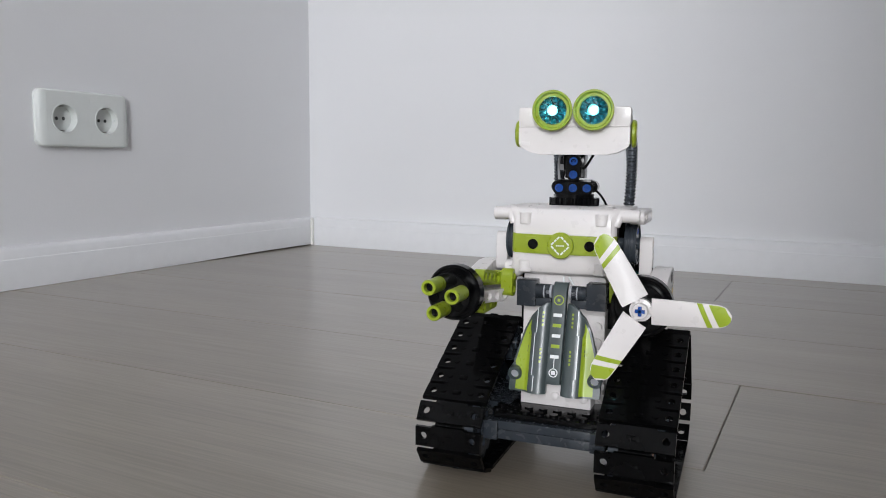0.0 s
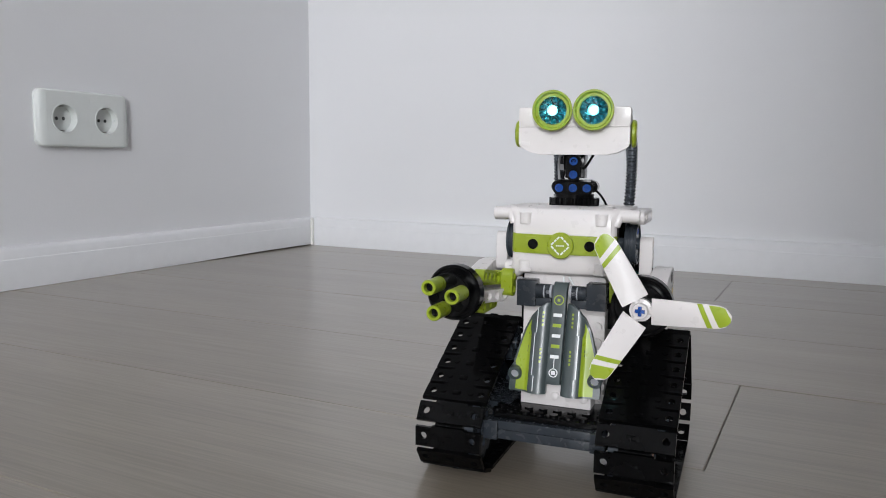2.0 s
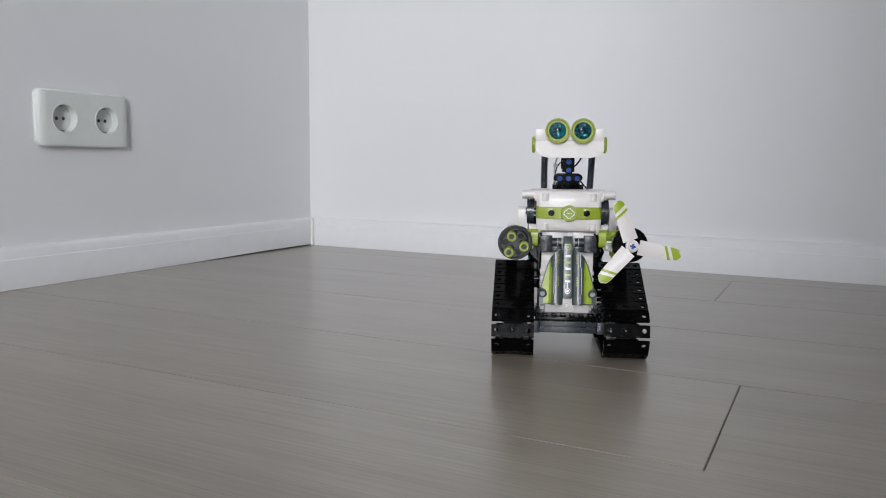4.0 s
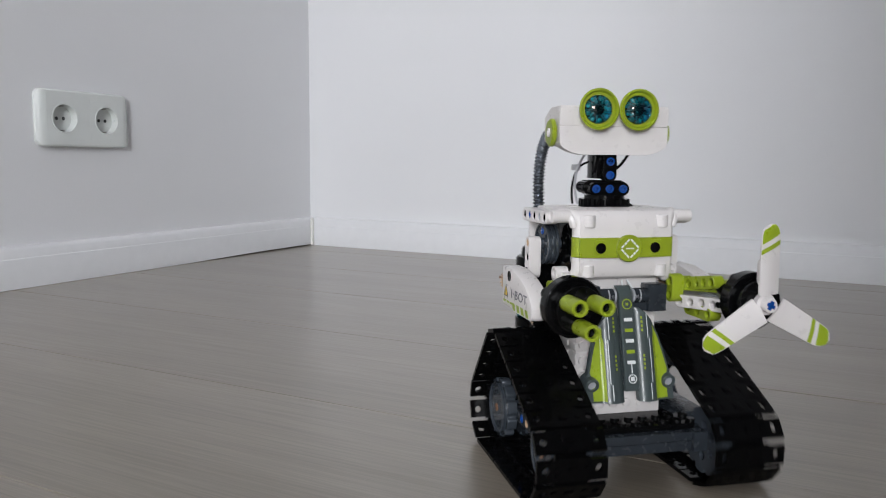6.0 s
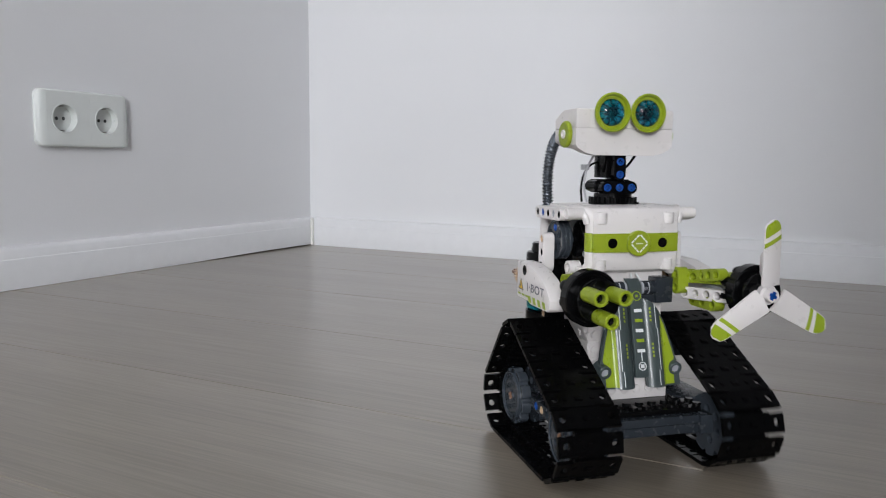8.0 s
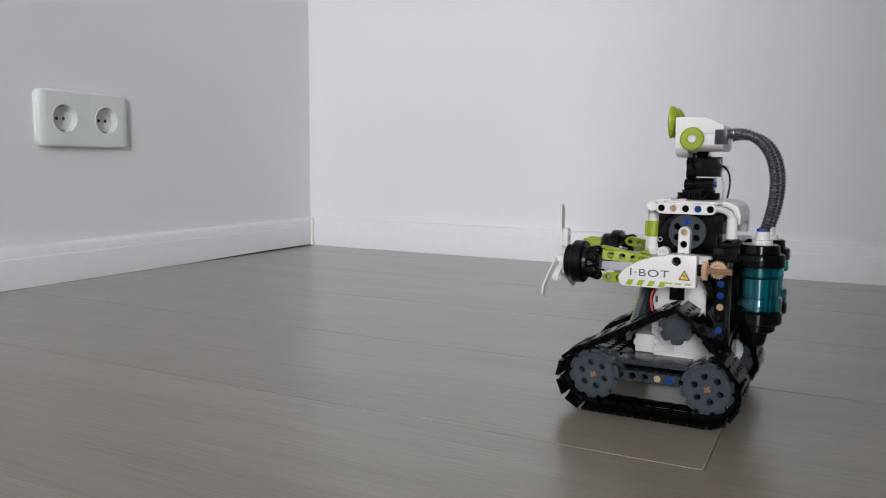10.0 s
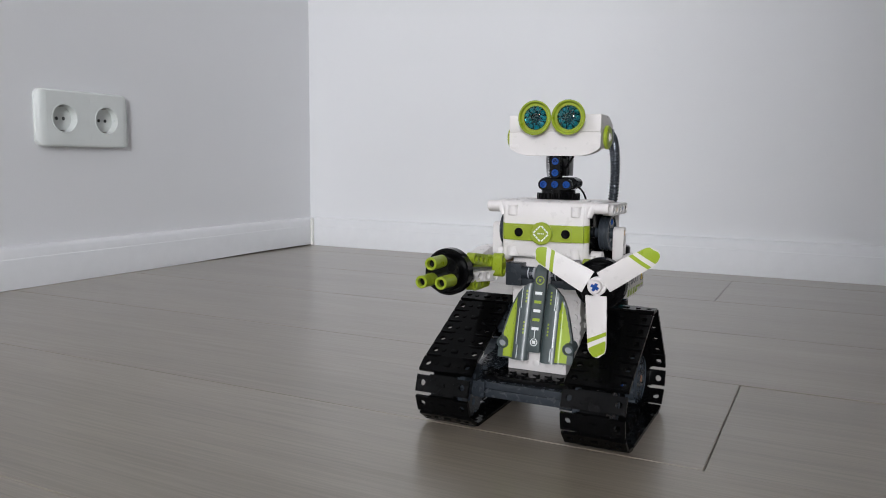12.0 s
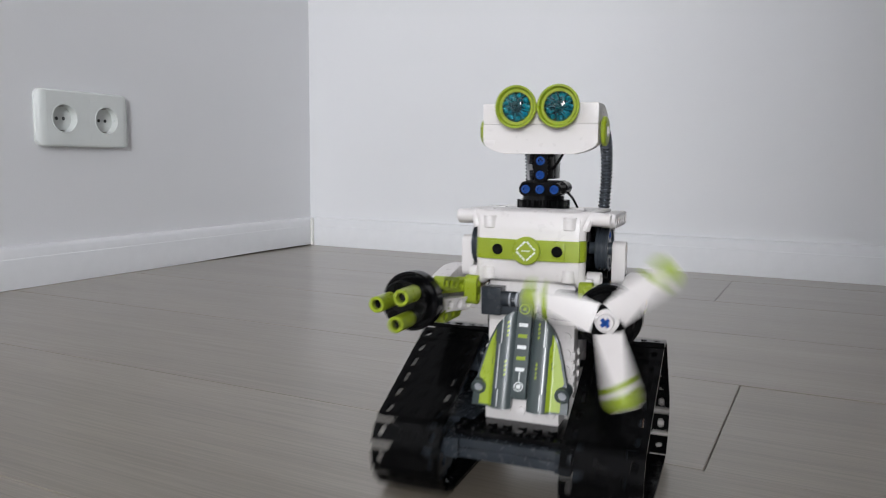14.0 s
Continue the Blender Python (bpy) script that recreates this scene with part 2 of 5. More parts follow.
def room():
    def slab(name, boxes, mat, label, category):
        bm = bmesh.new()
        for b in boxes:
            box(bm, *b)
        return tagged(new(name, mesh_of(name, bm, mat)), label, category, kind="structure")

    X0, X1, Y0, Y1, H, T = ROOM_X0, ROOM_X1, ROOM_Y0, ROOM_Y1, ROOM_H, 0.14
    north = slab("wall_north", [(-T, X1 - X0 + T, 0, T, -0.1, H)], WALL, "smooth wall painted in pale cool white", "wall")
    north.matrix_basis = pose(X0, Y1, 0, 0, 0, NORTH_TURN)
    slab("wall_west", [(X0 - T, X0, Y0, SOCKET_Y - 0.058, -0.1, H), (X0 - T, X0, SOCKET_Y + 0.058, Y1, -0.1, H), (X0 - T, X0, SOCKET_Y - 0.058, SOCKET_Y + 0.058, -0.1, SOCKET_Z - 0.024), (X0 - T, X0, SOCKET_Y - 0.058, SOCKET_Y + 0.058, SOCKET_Z + 0.024, H), (X0 - T, X0 - 0.03, SOCKET_Y - 0.058, SOCKET_Y + 0.058, SOCKET_Z - 0.024, SOCKET_Z + 0.024)], WALL, "smooth wall painted white, carrying a socket", "wall")
    slab("wall_east", [(X1, X1 + T, Y0, Y1, -0.1, H)], WALL, "plain white painted wall closing the room", "wall")
    slab("wall_south", [(X0 - T, WIN_X0, Y0 - T, Y0, -0.1, H), (WIN_X1, X1 + T, Y0 - T, Y0, -0.1, H),
                        (WIN_X0, WIN_X1, Y0 - T, Y0, -0.1, WIN_Z0), (WIN_X0, WIN_X1, Y0 - T, Y0, WIN_Z1, H)], WALL, "plain white painted wall with a wide window", "wall")
    # added out of view, only to cut window light on the right
    slab("wall_cross", [(SHADE_WALL_X, X1, SHADE_WALL_Y - T, SHADE_WALL_Y, -0.1, H)], WALL, "plain white unseen wall added to shade the right side", "wall")
    slab("ceiling", [(X0 - T, X1 + T, Y0 - T, Y1 + T, H, H + 0.1)], WALL, "plain white painted flat ceiling", "ceiling")
    win = tagged(new("window_1"), "white framed window letting in daylight", "window", kind="structure")
    win.matrix_basis = pose((WIN_X0 + WIN_X1) / 2, Y0 - 0.10, (WIN_Z0 + WIN_Z1) / 2)
    w, h = (WIN_X1 - WIN_X0) / 2, (WIN_Z1 - WIN_Z0) / 2
    bm = bmesh.new()
    for b in ((-w, w, -0.02, 0.02, -h, -h + 0.05), (-w, w, -0.02, 0.02, h - 0.05, h), (-w, -w + 0.05, -0.02, 0.02, -h + 0.05, h - 0.05),
              (w - 0.05, w, -0.02, 0.02, -h + 0.05, h - 0.05), (-0.03, 0.03, -0.02, 0.02, -h + 0.05, h - 0.05)):
        box(bm, *b)
    part("window_frame", bm, FRAME_WHITE, win, unit=1.0)
    for sx in (-1, 1):
        bm = bmesh.new()
        box(bm, *sorted((sx * 0.03, sx * (w - 0.05))), -0.004, 0.004, -h + 0.05, h - 0.05)
        part("pane", bm, PANE, win, unit=1.0).visible_shadow = False


def skirting(name, runs, m, label):
    """A painted skirting board: flat face, a step and a rounded top bead; runs: (distance along it, gap under it)."""
    prof = [(0, 0.0), (0.0135, 0.0), (0.0135, 0.0400), (0.0130, 0.0412), (0.0122, 0.0416), (0.0118, 0.0425), (0.0112, 0.0520), (0.0088, 0.0555), (0.0065, 0.0572), (0.0, 0.0578)]
    bm = bmesh.new()
    rows = [[bm.verts.new((x, y, z + (lift if z < 0.01 else 0.0))) for x, z in prof] for y, lift in runs]
    for p, q in zip(rows, rows[1:]):
        for k in range(len(prof)):
            j = (k + 1) % len(prof)
            bm.faces.new((p[k], p[j], q[j], q[k]))
    bm.faces.new(rows[0])
    bm.faces.new(rows[-1])
    bmesh.ops.recalc_face_normals(bm, faces=bm.faces)
    ob = tagged(new(name, mesh_of(name, bm, TRIM)), label, "baseboard", kind="structure")
    ob.matrix_basis = m
    return ob


def skirtings():
    skirting("baseboard", [(0.0, 0.0), (ROOM_X1 - ROOM_X0 - 0.014, 0.0)], pose(ROOM_X0, ROOM_Y1, 0, 0, 0, NORTH_TURN) @ Matrix(((0, 1, 0, 0.0138), (-1, 0, 0, 0), (0, 0, 1, 0), (0, 0, 0, 1))), "white moulded skirting board along the pale wall")
    deep = ROOM_Y1 - ROOM_Y0
    skirting("baseboard", [(0.0, 0.0004), (deep - 0.36, 0.0004), (deep - 0.22, 0.0022), (deep - 0.08, 0.0028), (deep, 0.0016)], pose(ROOM_X0, ROOM_Y0, 0), "white moulded skirting board under the socket wall")
    bm = bmesh.new()
    box(bm, ROOM_X0 + 0.0137, ROOM_X0 + 0.0195, ROOM_Y1 - 0.0195, ROOM_Y1 - 0.0137, 0.0, 0.0565, 0.001)
    tagged(new("trim", mesh_of("trim", bm, CAULK)), "narrow bead of white caulk in the skirting corner", "trim", kind="structure")


PLANK_W, PLANK_L = 0.1950, 1.31
ROW_Y = 0.4508


def floor_planks():
    bm = bmesh.new()
    box(bm, ROOM_X0 - 0.14, ROOM_X1 + 0.14, ROOM_Y0 - 0.14, ROOM_Y1 + 0.14, -0.06, -0.012)
    floor = tagged(new("floor", mesh_of("floor", bm, SUBFLOOR)), "laid floor of greyish beige oak laminate planks", "floor", kind="structure")
    shared = {}
    starts = {0: -0.0575, 1: 0.31, 2: 0.32, 3: -0.129, 4: 0.31, -1: 0.45, -2: 0.05}
    rng = random.Random(4)
    k0, k1 = math.floor((ROOM_Y0 - ROW_Y) / PLANK_W), math.ceil((ROOM_Y1 - ROW_Y) / PLANK_W)
    for k in range(k0, k1):
        y0, y1 = ROW_Y + k * PLANK_W, ROW_Y + (k + 1) * PLANK_W
        y0, y1 = max(y0, ROOM_Y0), min(y1, ROOM_Y1)
        s = starts.get(k, rng.uniform(0, PLANK_L))
        x = s - PLANK_L * math.ceil((s - ROOM_X0) / PLANK_L)
        while x < ROOM_X1:
            a, b = max(x, ROOM_X0), min(x + PLANK_L, ROOM_X1)
            x += PLANK_L
            if b - a < 0.03 or y1 - y0 < 0.01:
                continue
            key = (round(b - a, 4), round(y1 - y0, 4))
            if key not in shared:
                bm = bmesh.new()
                g = 0.0004
                box(bm, -key[0] / 2 + 0.35 * g, key[0] / 2 - 0.35 * g, -key[1] / 2 + 0.1 * g, key[1] / 2 - 0.1 * g, -0.012, 0.0)
                top = [e for e in bm.edges if all(v.co.z > -0.001 for v in e.verts)]
                bmesh.ops.bevel(bm, geom=top, offset=0.0007, segments=1, affect="EDGES")
                shared[key] = mesh_of("plank", bm, PLANK)
            ob = new("plank", shared[key])
            ob.parent = floor
            # one board lies a little lower than its neighbours
            ob.location = ((a + b) / 2, (y0 + y1) / 2, -0.0005 if k == 0 and abs(a - starts[0]) < 0.01 else 0)


def wall_socket():
    """A white double socket: smooth cover with bowed ends, two round wells with pin holes and earth clips. In mm: x along the wall, z up, y out of the wall."""
    s = thing("wall_socket", "glossy white double wall socket with rounded cover plate", "socket", at=pose(ROOM_X0, SOCKET_Y, SOCKET_Z, 0, 0, -90))
    wells = [(35.2, 0), (-35.2, 0)]
    bm = bmesh.new()
    E = 63.0
    prism(bm, [(-E, -36.6), (E, -36.6), (E, 36.6), (-E, 36.6)], [(x, z, 20.5, 36) for x, z in wells], "y", 0.3, 12.0)
    for sz in (-1, 1):
        rail = [(0.3, sz * 36.6), (0.3, sz * 40.0)] + [(8.6 + 3.4 * math.sin(radians(22.5 * k)), sz * (36.6 + 3.4 * math.cos(radians(22.5 * k)))) for k in range(5)]
        prism(bm, rail, [], "x", -E, E)
    for sx in (-1, 1):
        cap = bmesh.new()
        rings = []
        for i in range(11):
            a = radians(9 * i)
            x, d = sx * (E + 22.0 * math.sin(a)), 0.6 + 11.4 * max(math.cos(a), 0.0) ** 0.42
            h = 40.0 - 4.0 * max(0.0, math.sin(a)) ** 6 - 3.0 * math.sin(a) ** 24
            r = min(3.4, d * 0.6)
            side = [(h, 0.3)] + [(h - r + r * math.cos(radians(22.5 * k)), d - r + r * math.sin(radians(22.5 * k))) for k in range(5)]
            prof = [(-z, y) for z, y in side] + [(z, y) for z, y in reversed(side)]
            rings.append([cap.verts.new((x - sx * 13.0 * (z / 40) ** 2 * math.sin(a) ** 0.8, y, z)) for z, y in prof])
        for p, q in zip(rings, rings[1:]):
            for k in range(len(p)):
                cap.faces.new((p[k], p[(k + 1) % len(p)], q[(k + 1) % len(p)], q[k]))
        cap.faces.new(rings[-1])
        bmesh.ops.recalc_face_normals(cap, faces=cap.faces)
        if sum((f.calc_center_median().y - 5) * f.normal.y for f in cap.faces) < 0:
            bmesh.ops.reverse_faces(cap, faces=cap.faces)
        merge(bm, cap)
    part("cover_plate", bm, SOCKET_WHITE, s)
    for cx, cz in wells:
        bm = bmesh.new()
        prism(bm, [(u, w) for u, w in ((cx - 29, -30.5), (cx + 29, -30.5), (cx + 29, 30.5), (cx - 29, 30.5))], [(cx, 0, 20.4, 36)], "y", 11.0, 12.14, 0.05)
        part("inset", bm, SOCKET_WHITE, s)
        bm = bmesh.new()
        revolve(bm, [(-12, 21.0), (12.0, 21.0), (12.6, 20.7), (12.6, 19.5), (12.0, 19.0), (0.8, 18.4), (0.8, 0.0)], (cx, 0, cz), (0, 1, 0), 44)
        well = part("well", bm, SOCKET_WHITE, s)
        # dark discs on the well floor stand in for shade inside the pin holes
        for dx in (-5.6, 5.6):
            bm = bmesh.new()
            revolve(bm, [(0, 2.5), (0.4, 2.5), (0.4, 0)], (cx + dx, 0.7, cz), (0, 1, 0), 18)
            part("pin_hole", bm, SOCKET_HOLE_SHADE, well, "dark round disc for a shaded pin hole")
        for dz in (-1, 1):
            bm = bmesh.new()
            box(bm, cx - 2.4, cx + 2.4, 0.9, 8, *sorted((cz + dz * 16.4, cz + dz * 18.4)), 0.4)
            part("earth_clip", bm, STEEL, well, "small metal earth clip")
        for dx in (-1, 1):
            bm = bmesh.new()
            box(bm, *sorted((cx + dx * 17.6, cx + dx * 19.6)), 0.9, 7, -1.5, 1.5, 0.3)
            part("guide_rib", bm, SOCKET_WHITE, well)


room()
skirtings()
wall_socket()


# ---- the toy robot; millimetres, x ahead, y to its left, z up ----
def beam_outline(u0, w0, u1, w1, r):
    """A strip with round ends from one point to another."""
    a = math.atan2(w1 - w0, u1 - u0)
    pts = []
    for cx, cy, s in ((u1, w1, -90), (u0, w0, 90)):
        for i in range(9):
            t = a + radians(s + 22.5 * i)
            pts.append((cx + r * math.cos(t), cy + r * math.sin(t)))
    return pts


def beam(bm, u0, w0, u1, w1, n, axis, a, b, r=3.7, hole=2.4, m=None):
    holes = [(u0 + (u1 - u0) * i / (n - 1), w0 + (w1 - w0) * i / (n - 1), hole) for i in range(n)]
    return prism(bm, beam_outline(u0, w0, u1, w1, r), holes, axis, a, b, 0.25, m)


def pin(parent, p, axis, mat, r=2.35, depth=1.4, label="", cross=True):
    """The end of a pin or axle: a ring with a slotted heart."""
    bm = bmesh.new()
    revolve(bm, [(-max(depth, 2.7), r), (0.2, r), (0.45, r * 0.88), (0.45, r * 0.68), (0.2, r * 0.6), (-2.6, r * 0.6), (-2.6, 0)], p, axis, 18)
    if cross:
        ax = Vector(axis)
        side = ax.orthogonal().normalized()
        for s in (side, ax.cross(side)):
            rod(bm, Vector(p) - s * r * 0.62 - ax * 0.5, Vector(p) + s * r * 0.62 - ax * 0.5, 0.3, 6)
    return part("pin", bm, mat, parent, label)


ARMS_Z, ARMS_Y, GUN_Y = 106.0, 50.0, 48.0


def build_head(robot):
    head = bmesh.new()
    prism(head, [(-35, 195.7), (-35, 201.5), (-26, 206), (-22, 207), (-4, 207), (-4, 195.7)], [], "y", -31.4, 31.4, 0.3)
    shell = part("head_shell", head, WHITE, robot, "white brick-built head housing")
    # lower half tapers towards the chin
    b = bmesh.new()
    prism(b, [(-31.4, 195.66), (-31.4, 188), (-27, 185.3), (-20, 184.2), (20, 184.2), (27, 185.3), (31.4, 188), (31.4, 195.66)], [], "x", -35, -12.6, 0.35)
    part("lower_shell", b, WHITE, shell)
    b = bmesh.new()
    prism(b, [(-31.6, 195.66), (-31.6, 186.4), (-29.5, 183.6), (-25, 181.4), (-19, 180.0), (19, 180.0), (25, 181.4), (29.5, 183.6), (31.6, 186.4), (31.6, 195.66)], [], "x", -12.4, -4.0, 0.12)
    part("face_plate", b, WHITE, shell, "flat white lower face plate")
    for s in (-1, 1):
        b = bmesh.new()
        box(b, -10, -3.8, *sorted((s * 23.2, s * 31.6)), 196.6, 206.2, 0.25)
        part("brow_brick", b, WHITE, shell)
        b = bmesh.new()
        box(b, -4.6, -3.86, *sorted((s * 25.0, s * 31.0)), 184.6, 187.4, 0.1)
        part("cheek_tile", b, WHITE, shell)
        # ear: lime dish with a white stud
        b = bmesh.new()
        revolve(b, [(0, 5.5), (1.0, 7.9), (2.4, 7.9), (3.3, 6.9), (3.4, 3.3), (2.2, 3.0), (2.2, 0)], (-15.2, s * 31.4, 192.3), (0, s, 0), 36)
        ear = part("ear_disc", b, LIME, robot, "lime green round ear disc")
        b = bmesh.new()
        revolve(b, [(0, 2.7), (1.6, 2.7), (1.9, 2.4), (1.9, 1.7), (0.8, 1.6), (0.8, 0)], (-15.2, s * 33.4, 192.3), (0, s, 0), 20)
        part("stud", b, WHITE, ear)
        if s > 0:
            b = bmesh.new()
            box(b, -37.5, -29.5, 24.0, 31.9, 188.5, 198.5, 0.4)
            part("hose_mount", b, DARKGREY, shell)
        # eye
        e = (-3.9, s * 11.5, 204.8)
        b = bmesh.new()
        revolve(b, [(0, 4.0), (0.6, 6.4), (2.4, 9.3), (4.2, 10.9), (5.6, 11.4), (6.5, 11.4), (6.8, 11.1), (6.8, 10.3), (6.2, 10.0), (5.0, 9.4), (5.0, 8.0), (3.2, 7.8), (3.2, 2.7), (1.4, 2.7), (1.4, 0)], e, (1, 0, 0), 44)
        eye = part("eye", b, LIME, robot, "lime green dish eye with a teal lens")
        b = bmesh.new()
        revolve(b, [(3.5, 2.75), (3.5, 7.7), (5.6, 7.7), (6.6, 7.0), (7.6, 5.6), (8.3, 3.6), (8.65, 1.6), (8.7, 0), (6.6, 0), (6.2, 2.4), (5.2, 2.75)], e, (1, 0, 0), 40)
        part("lens", b, LENS, eye, "clear teal domed lens")
        b = bmesh.new()
        for k in range(9):
            a = 2 * math.pi * k / 9
            revolve(b, [(3.3, 1.15), (3.7, 1.1), (4.1, 0.6), (4.2, 0)], (e[0] - 0.1, e[1] + 5.2 * math.cos(a), e[2] + 5.2 * math.sin(a)), (1, 0, 0), 10)
            rod(b, (e[0] + 3.35, e[1] + 3.0 * math.cos(a + 0.3), e[2] + 3.0 * math.sin(a + 0.3)), (e[0] + 3.35, e[1] + 7.2 * math.cos(a + 0.45), e[2] + 7.2 * math.sin(a + 0.45)), 0.28, 6)
        part("reflector", b, SPARK, eye, "teal faceted reflector")
        b = bmesh.new()
        for k in range(7):
            a = 2 * math.pi * (k + 0.2) / 7
            m = Matrix.Translation((e[0] + 3.5, e[1] + (3.9 + 2.6 * (k % 2)) * math.cos(a), e[2] + (3.9 + 2.6 * (k % 2)) * math.sin(a))) @ Matrix.Rotation(a, 4, "X") @ Matrix.Rotation(0.5 * (-1) ** k, 4, "Y") @ Matrix.Diagonal((0.35, 1.9, 0.9, 1))
            bmesh.ops.create_cube(b, size=1.0, matrix=m)
        part("facet", b, SPARK, eye, "bright teal facets")
        b = bmesh.new()
        prism(b, circle(e[1], e[2], 8.0, 40), [(e[1], e[2], 2.52, 24)], "x", e[0] + 3.1, e[0] + 3.4)
        part("eye_well", b, FACET, eye)
        # diode: one face glows, the other is dark; it turns in its socket
        led = part("diode", revolve(bmesh.new(), [(-2.4, 0), (-2.3, 0.8), (-1.8, 1.7), (-0.3, 2.45), (0, 2.5), (0.5, 2.46), (0.9, 2.3)], (0, 0, 0), (1, 0, 0), 20), FACET, eye, "small dark eye diode", at=pose((e[0] + 3.3) / 1000, e[1] / 1000, e[2] / 1000))
        me2 = led.data
        glow = revolve(bmesh.new(), [(0.9, 2.3), (1.7, 1.75), (2.3, 0.8), (2.4, 0)], (0, 0, 0), (1, 0, 0), 20)
        glow.transform(Matrix.Diagonal((0.001, 0.001, 0.001, 1)))
        full = bmesh.new()
        full.from_mesh(me2)
        n0 = len(full.faces)
        merge(full, glow)
        full.faces.ensure_lookup_table()
        for f in full.faces[n0:]:
            f.material_index = 1
        full.to_mesh(me2)
        full.free()
        me2.materials.append(GLOW)
        DIODES.append(led)


def build_neck(robot):
    b = bmesh.new()
    n = 26
    out = []
    for i in range(n):
        for r, d in ((13.2, 0.0), (14.6, 0.25), (14.6, 0.55), (13.2, 0.8)):
            a = 2 * math.pi * (i + d) / n
            out.append((-18 + r * math.cos(a), r * math.sin(a)))
    prism(b, out, [], "z", 150.4, 155.0, 0.0)
    revolve(b, [(148.6, 13.4), (150.4, 13.4)], (-18, 0, 0), (0, 0, 1), 36)
    revolve(b, [(155.0, 11.5), (157.2, 11.5)], (-18, 0, 0), (0, 0, 1), 30)
    gear = part("neck_turntable", b, BLACK, robot, "black toothed neck turntable")
    b = bmesh.new()
    box(b, -33, -16.2, -5.6, 5.6, 166.5, 180.5, 0.5)
    box(b, -24, -16.2, -5, 5, 180.5, 185, 0.4)
    box(b, -29, -16.2, -10, 10, 157.4, 165.6, 0.5)
    for yy in (-10.0, 10.0):
        revolve(b, [(-28.8, 3.6), (-17, 3.6), (-16.6, 3.2)], (0, yy, 161.5), (1, 0, 0), 18)
    block = part("neck_block", b, BLACK, robot)
    b = bmesh.new()
    beam(b, -8, 160.8, 8, 160.8, 3, "x", -16, -9.4, 3.9)
    beam(b, 0, 168.6, 0, 176.3, 2, "x", -16, -9.4, 3.9)
    box(b, -15.9, -9.6, -3.7, 3.7, 176, 183, 0.3)
    tee = part("neck_beam", b, BLACK, robot, "black tee-shaped neck beam")
    for y, z in ((-8, 160.8), (0, 160.8), (8, 160.8), (0, 168.6), (0, 176.3)):
        pin(tee, (-9.3, y, z), (1, 0, 0), BLUE, 2.4, label="blue connector pin")
    for p, ax in (((-28.6, 0, 172), (-1, 0, 0)), ((-29, -6, 161), (-1, 0, 0)), ((-29, 6, 161), (-1, 0, 0))):
        pin(block, p, ax, BLUE, 2.2)
    b = bmesh.new()
    sweep(b, bezier((-22, -9, 183), (-26, -13, 176), (-36, -14, 166), (-33, -10, 151), 18), [0.75] * 19, 8)
    part("wire", b, WIRE_GREY, robot, "thin light grey wire")
    b = bmesh.new()
    sweep(b, bezier((-28, -6, 176), (-40, -11, 174), (-38, -13, 160), (-36, -12, 151), 18), [0.7] * 19, 8)
    sweep(b, bezier((-16, 5, 172), (-14, 8, 173), (-13, 11, 180), (-12, 14, 184), 10), [0.8] * 11, 8)
    sweep(b, bezier((-20, -6, 170), (-18, -7, 176), (-17, -6, 180), (-18, -6, 184), 8), [0.7] * 9, 8)
    sweep(b, bezier((-25, 10, 160), (-30, 14, 157), (-27, 16, 153), (-20, 19, 150.5), 10), [0.7] * 11, 8)
    part("wire", b, BLACK, robot, "thin black wire")
    b = bmesh.new()
    box(b, -36, -31.5, -13.5, -9.5, 171, 174.5, 0.4)
    part("wire_clip", b, WIRE_GREY, robot)


def build_hose(robot, s):
    pts = bezier((-36.5, s * (17.5 if s < 0 else 24.6), 194.8), (-66, s * (21.5 if s < 0 else 26.5), 203), (-79, s * (22 if s < 0 else 26.5), 170), (-64.5, s * (20.5 if s < 0 else 23.5), 129), 220)
    length = 0.0
    rad = []
    for i, p in enumerate(pts):
        if i:
            length += (p - pts[i - 1]).length
        rad.append(3.35 + 0.5 * math.sin(2 * math.pi * length / 2.2))
    b = bmesh.new()
    sweep(b, pts, rad, 14)
    part("hose", b, HOSE, robot, "grey corrugated plastic hose")


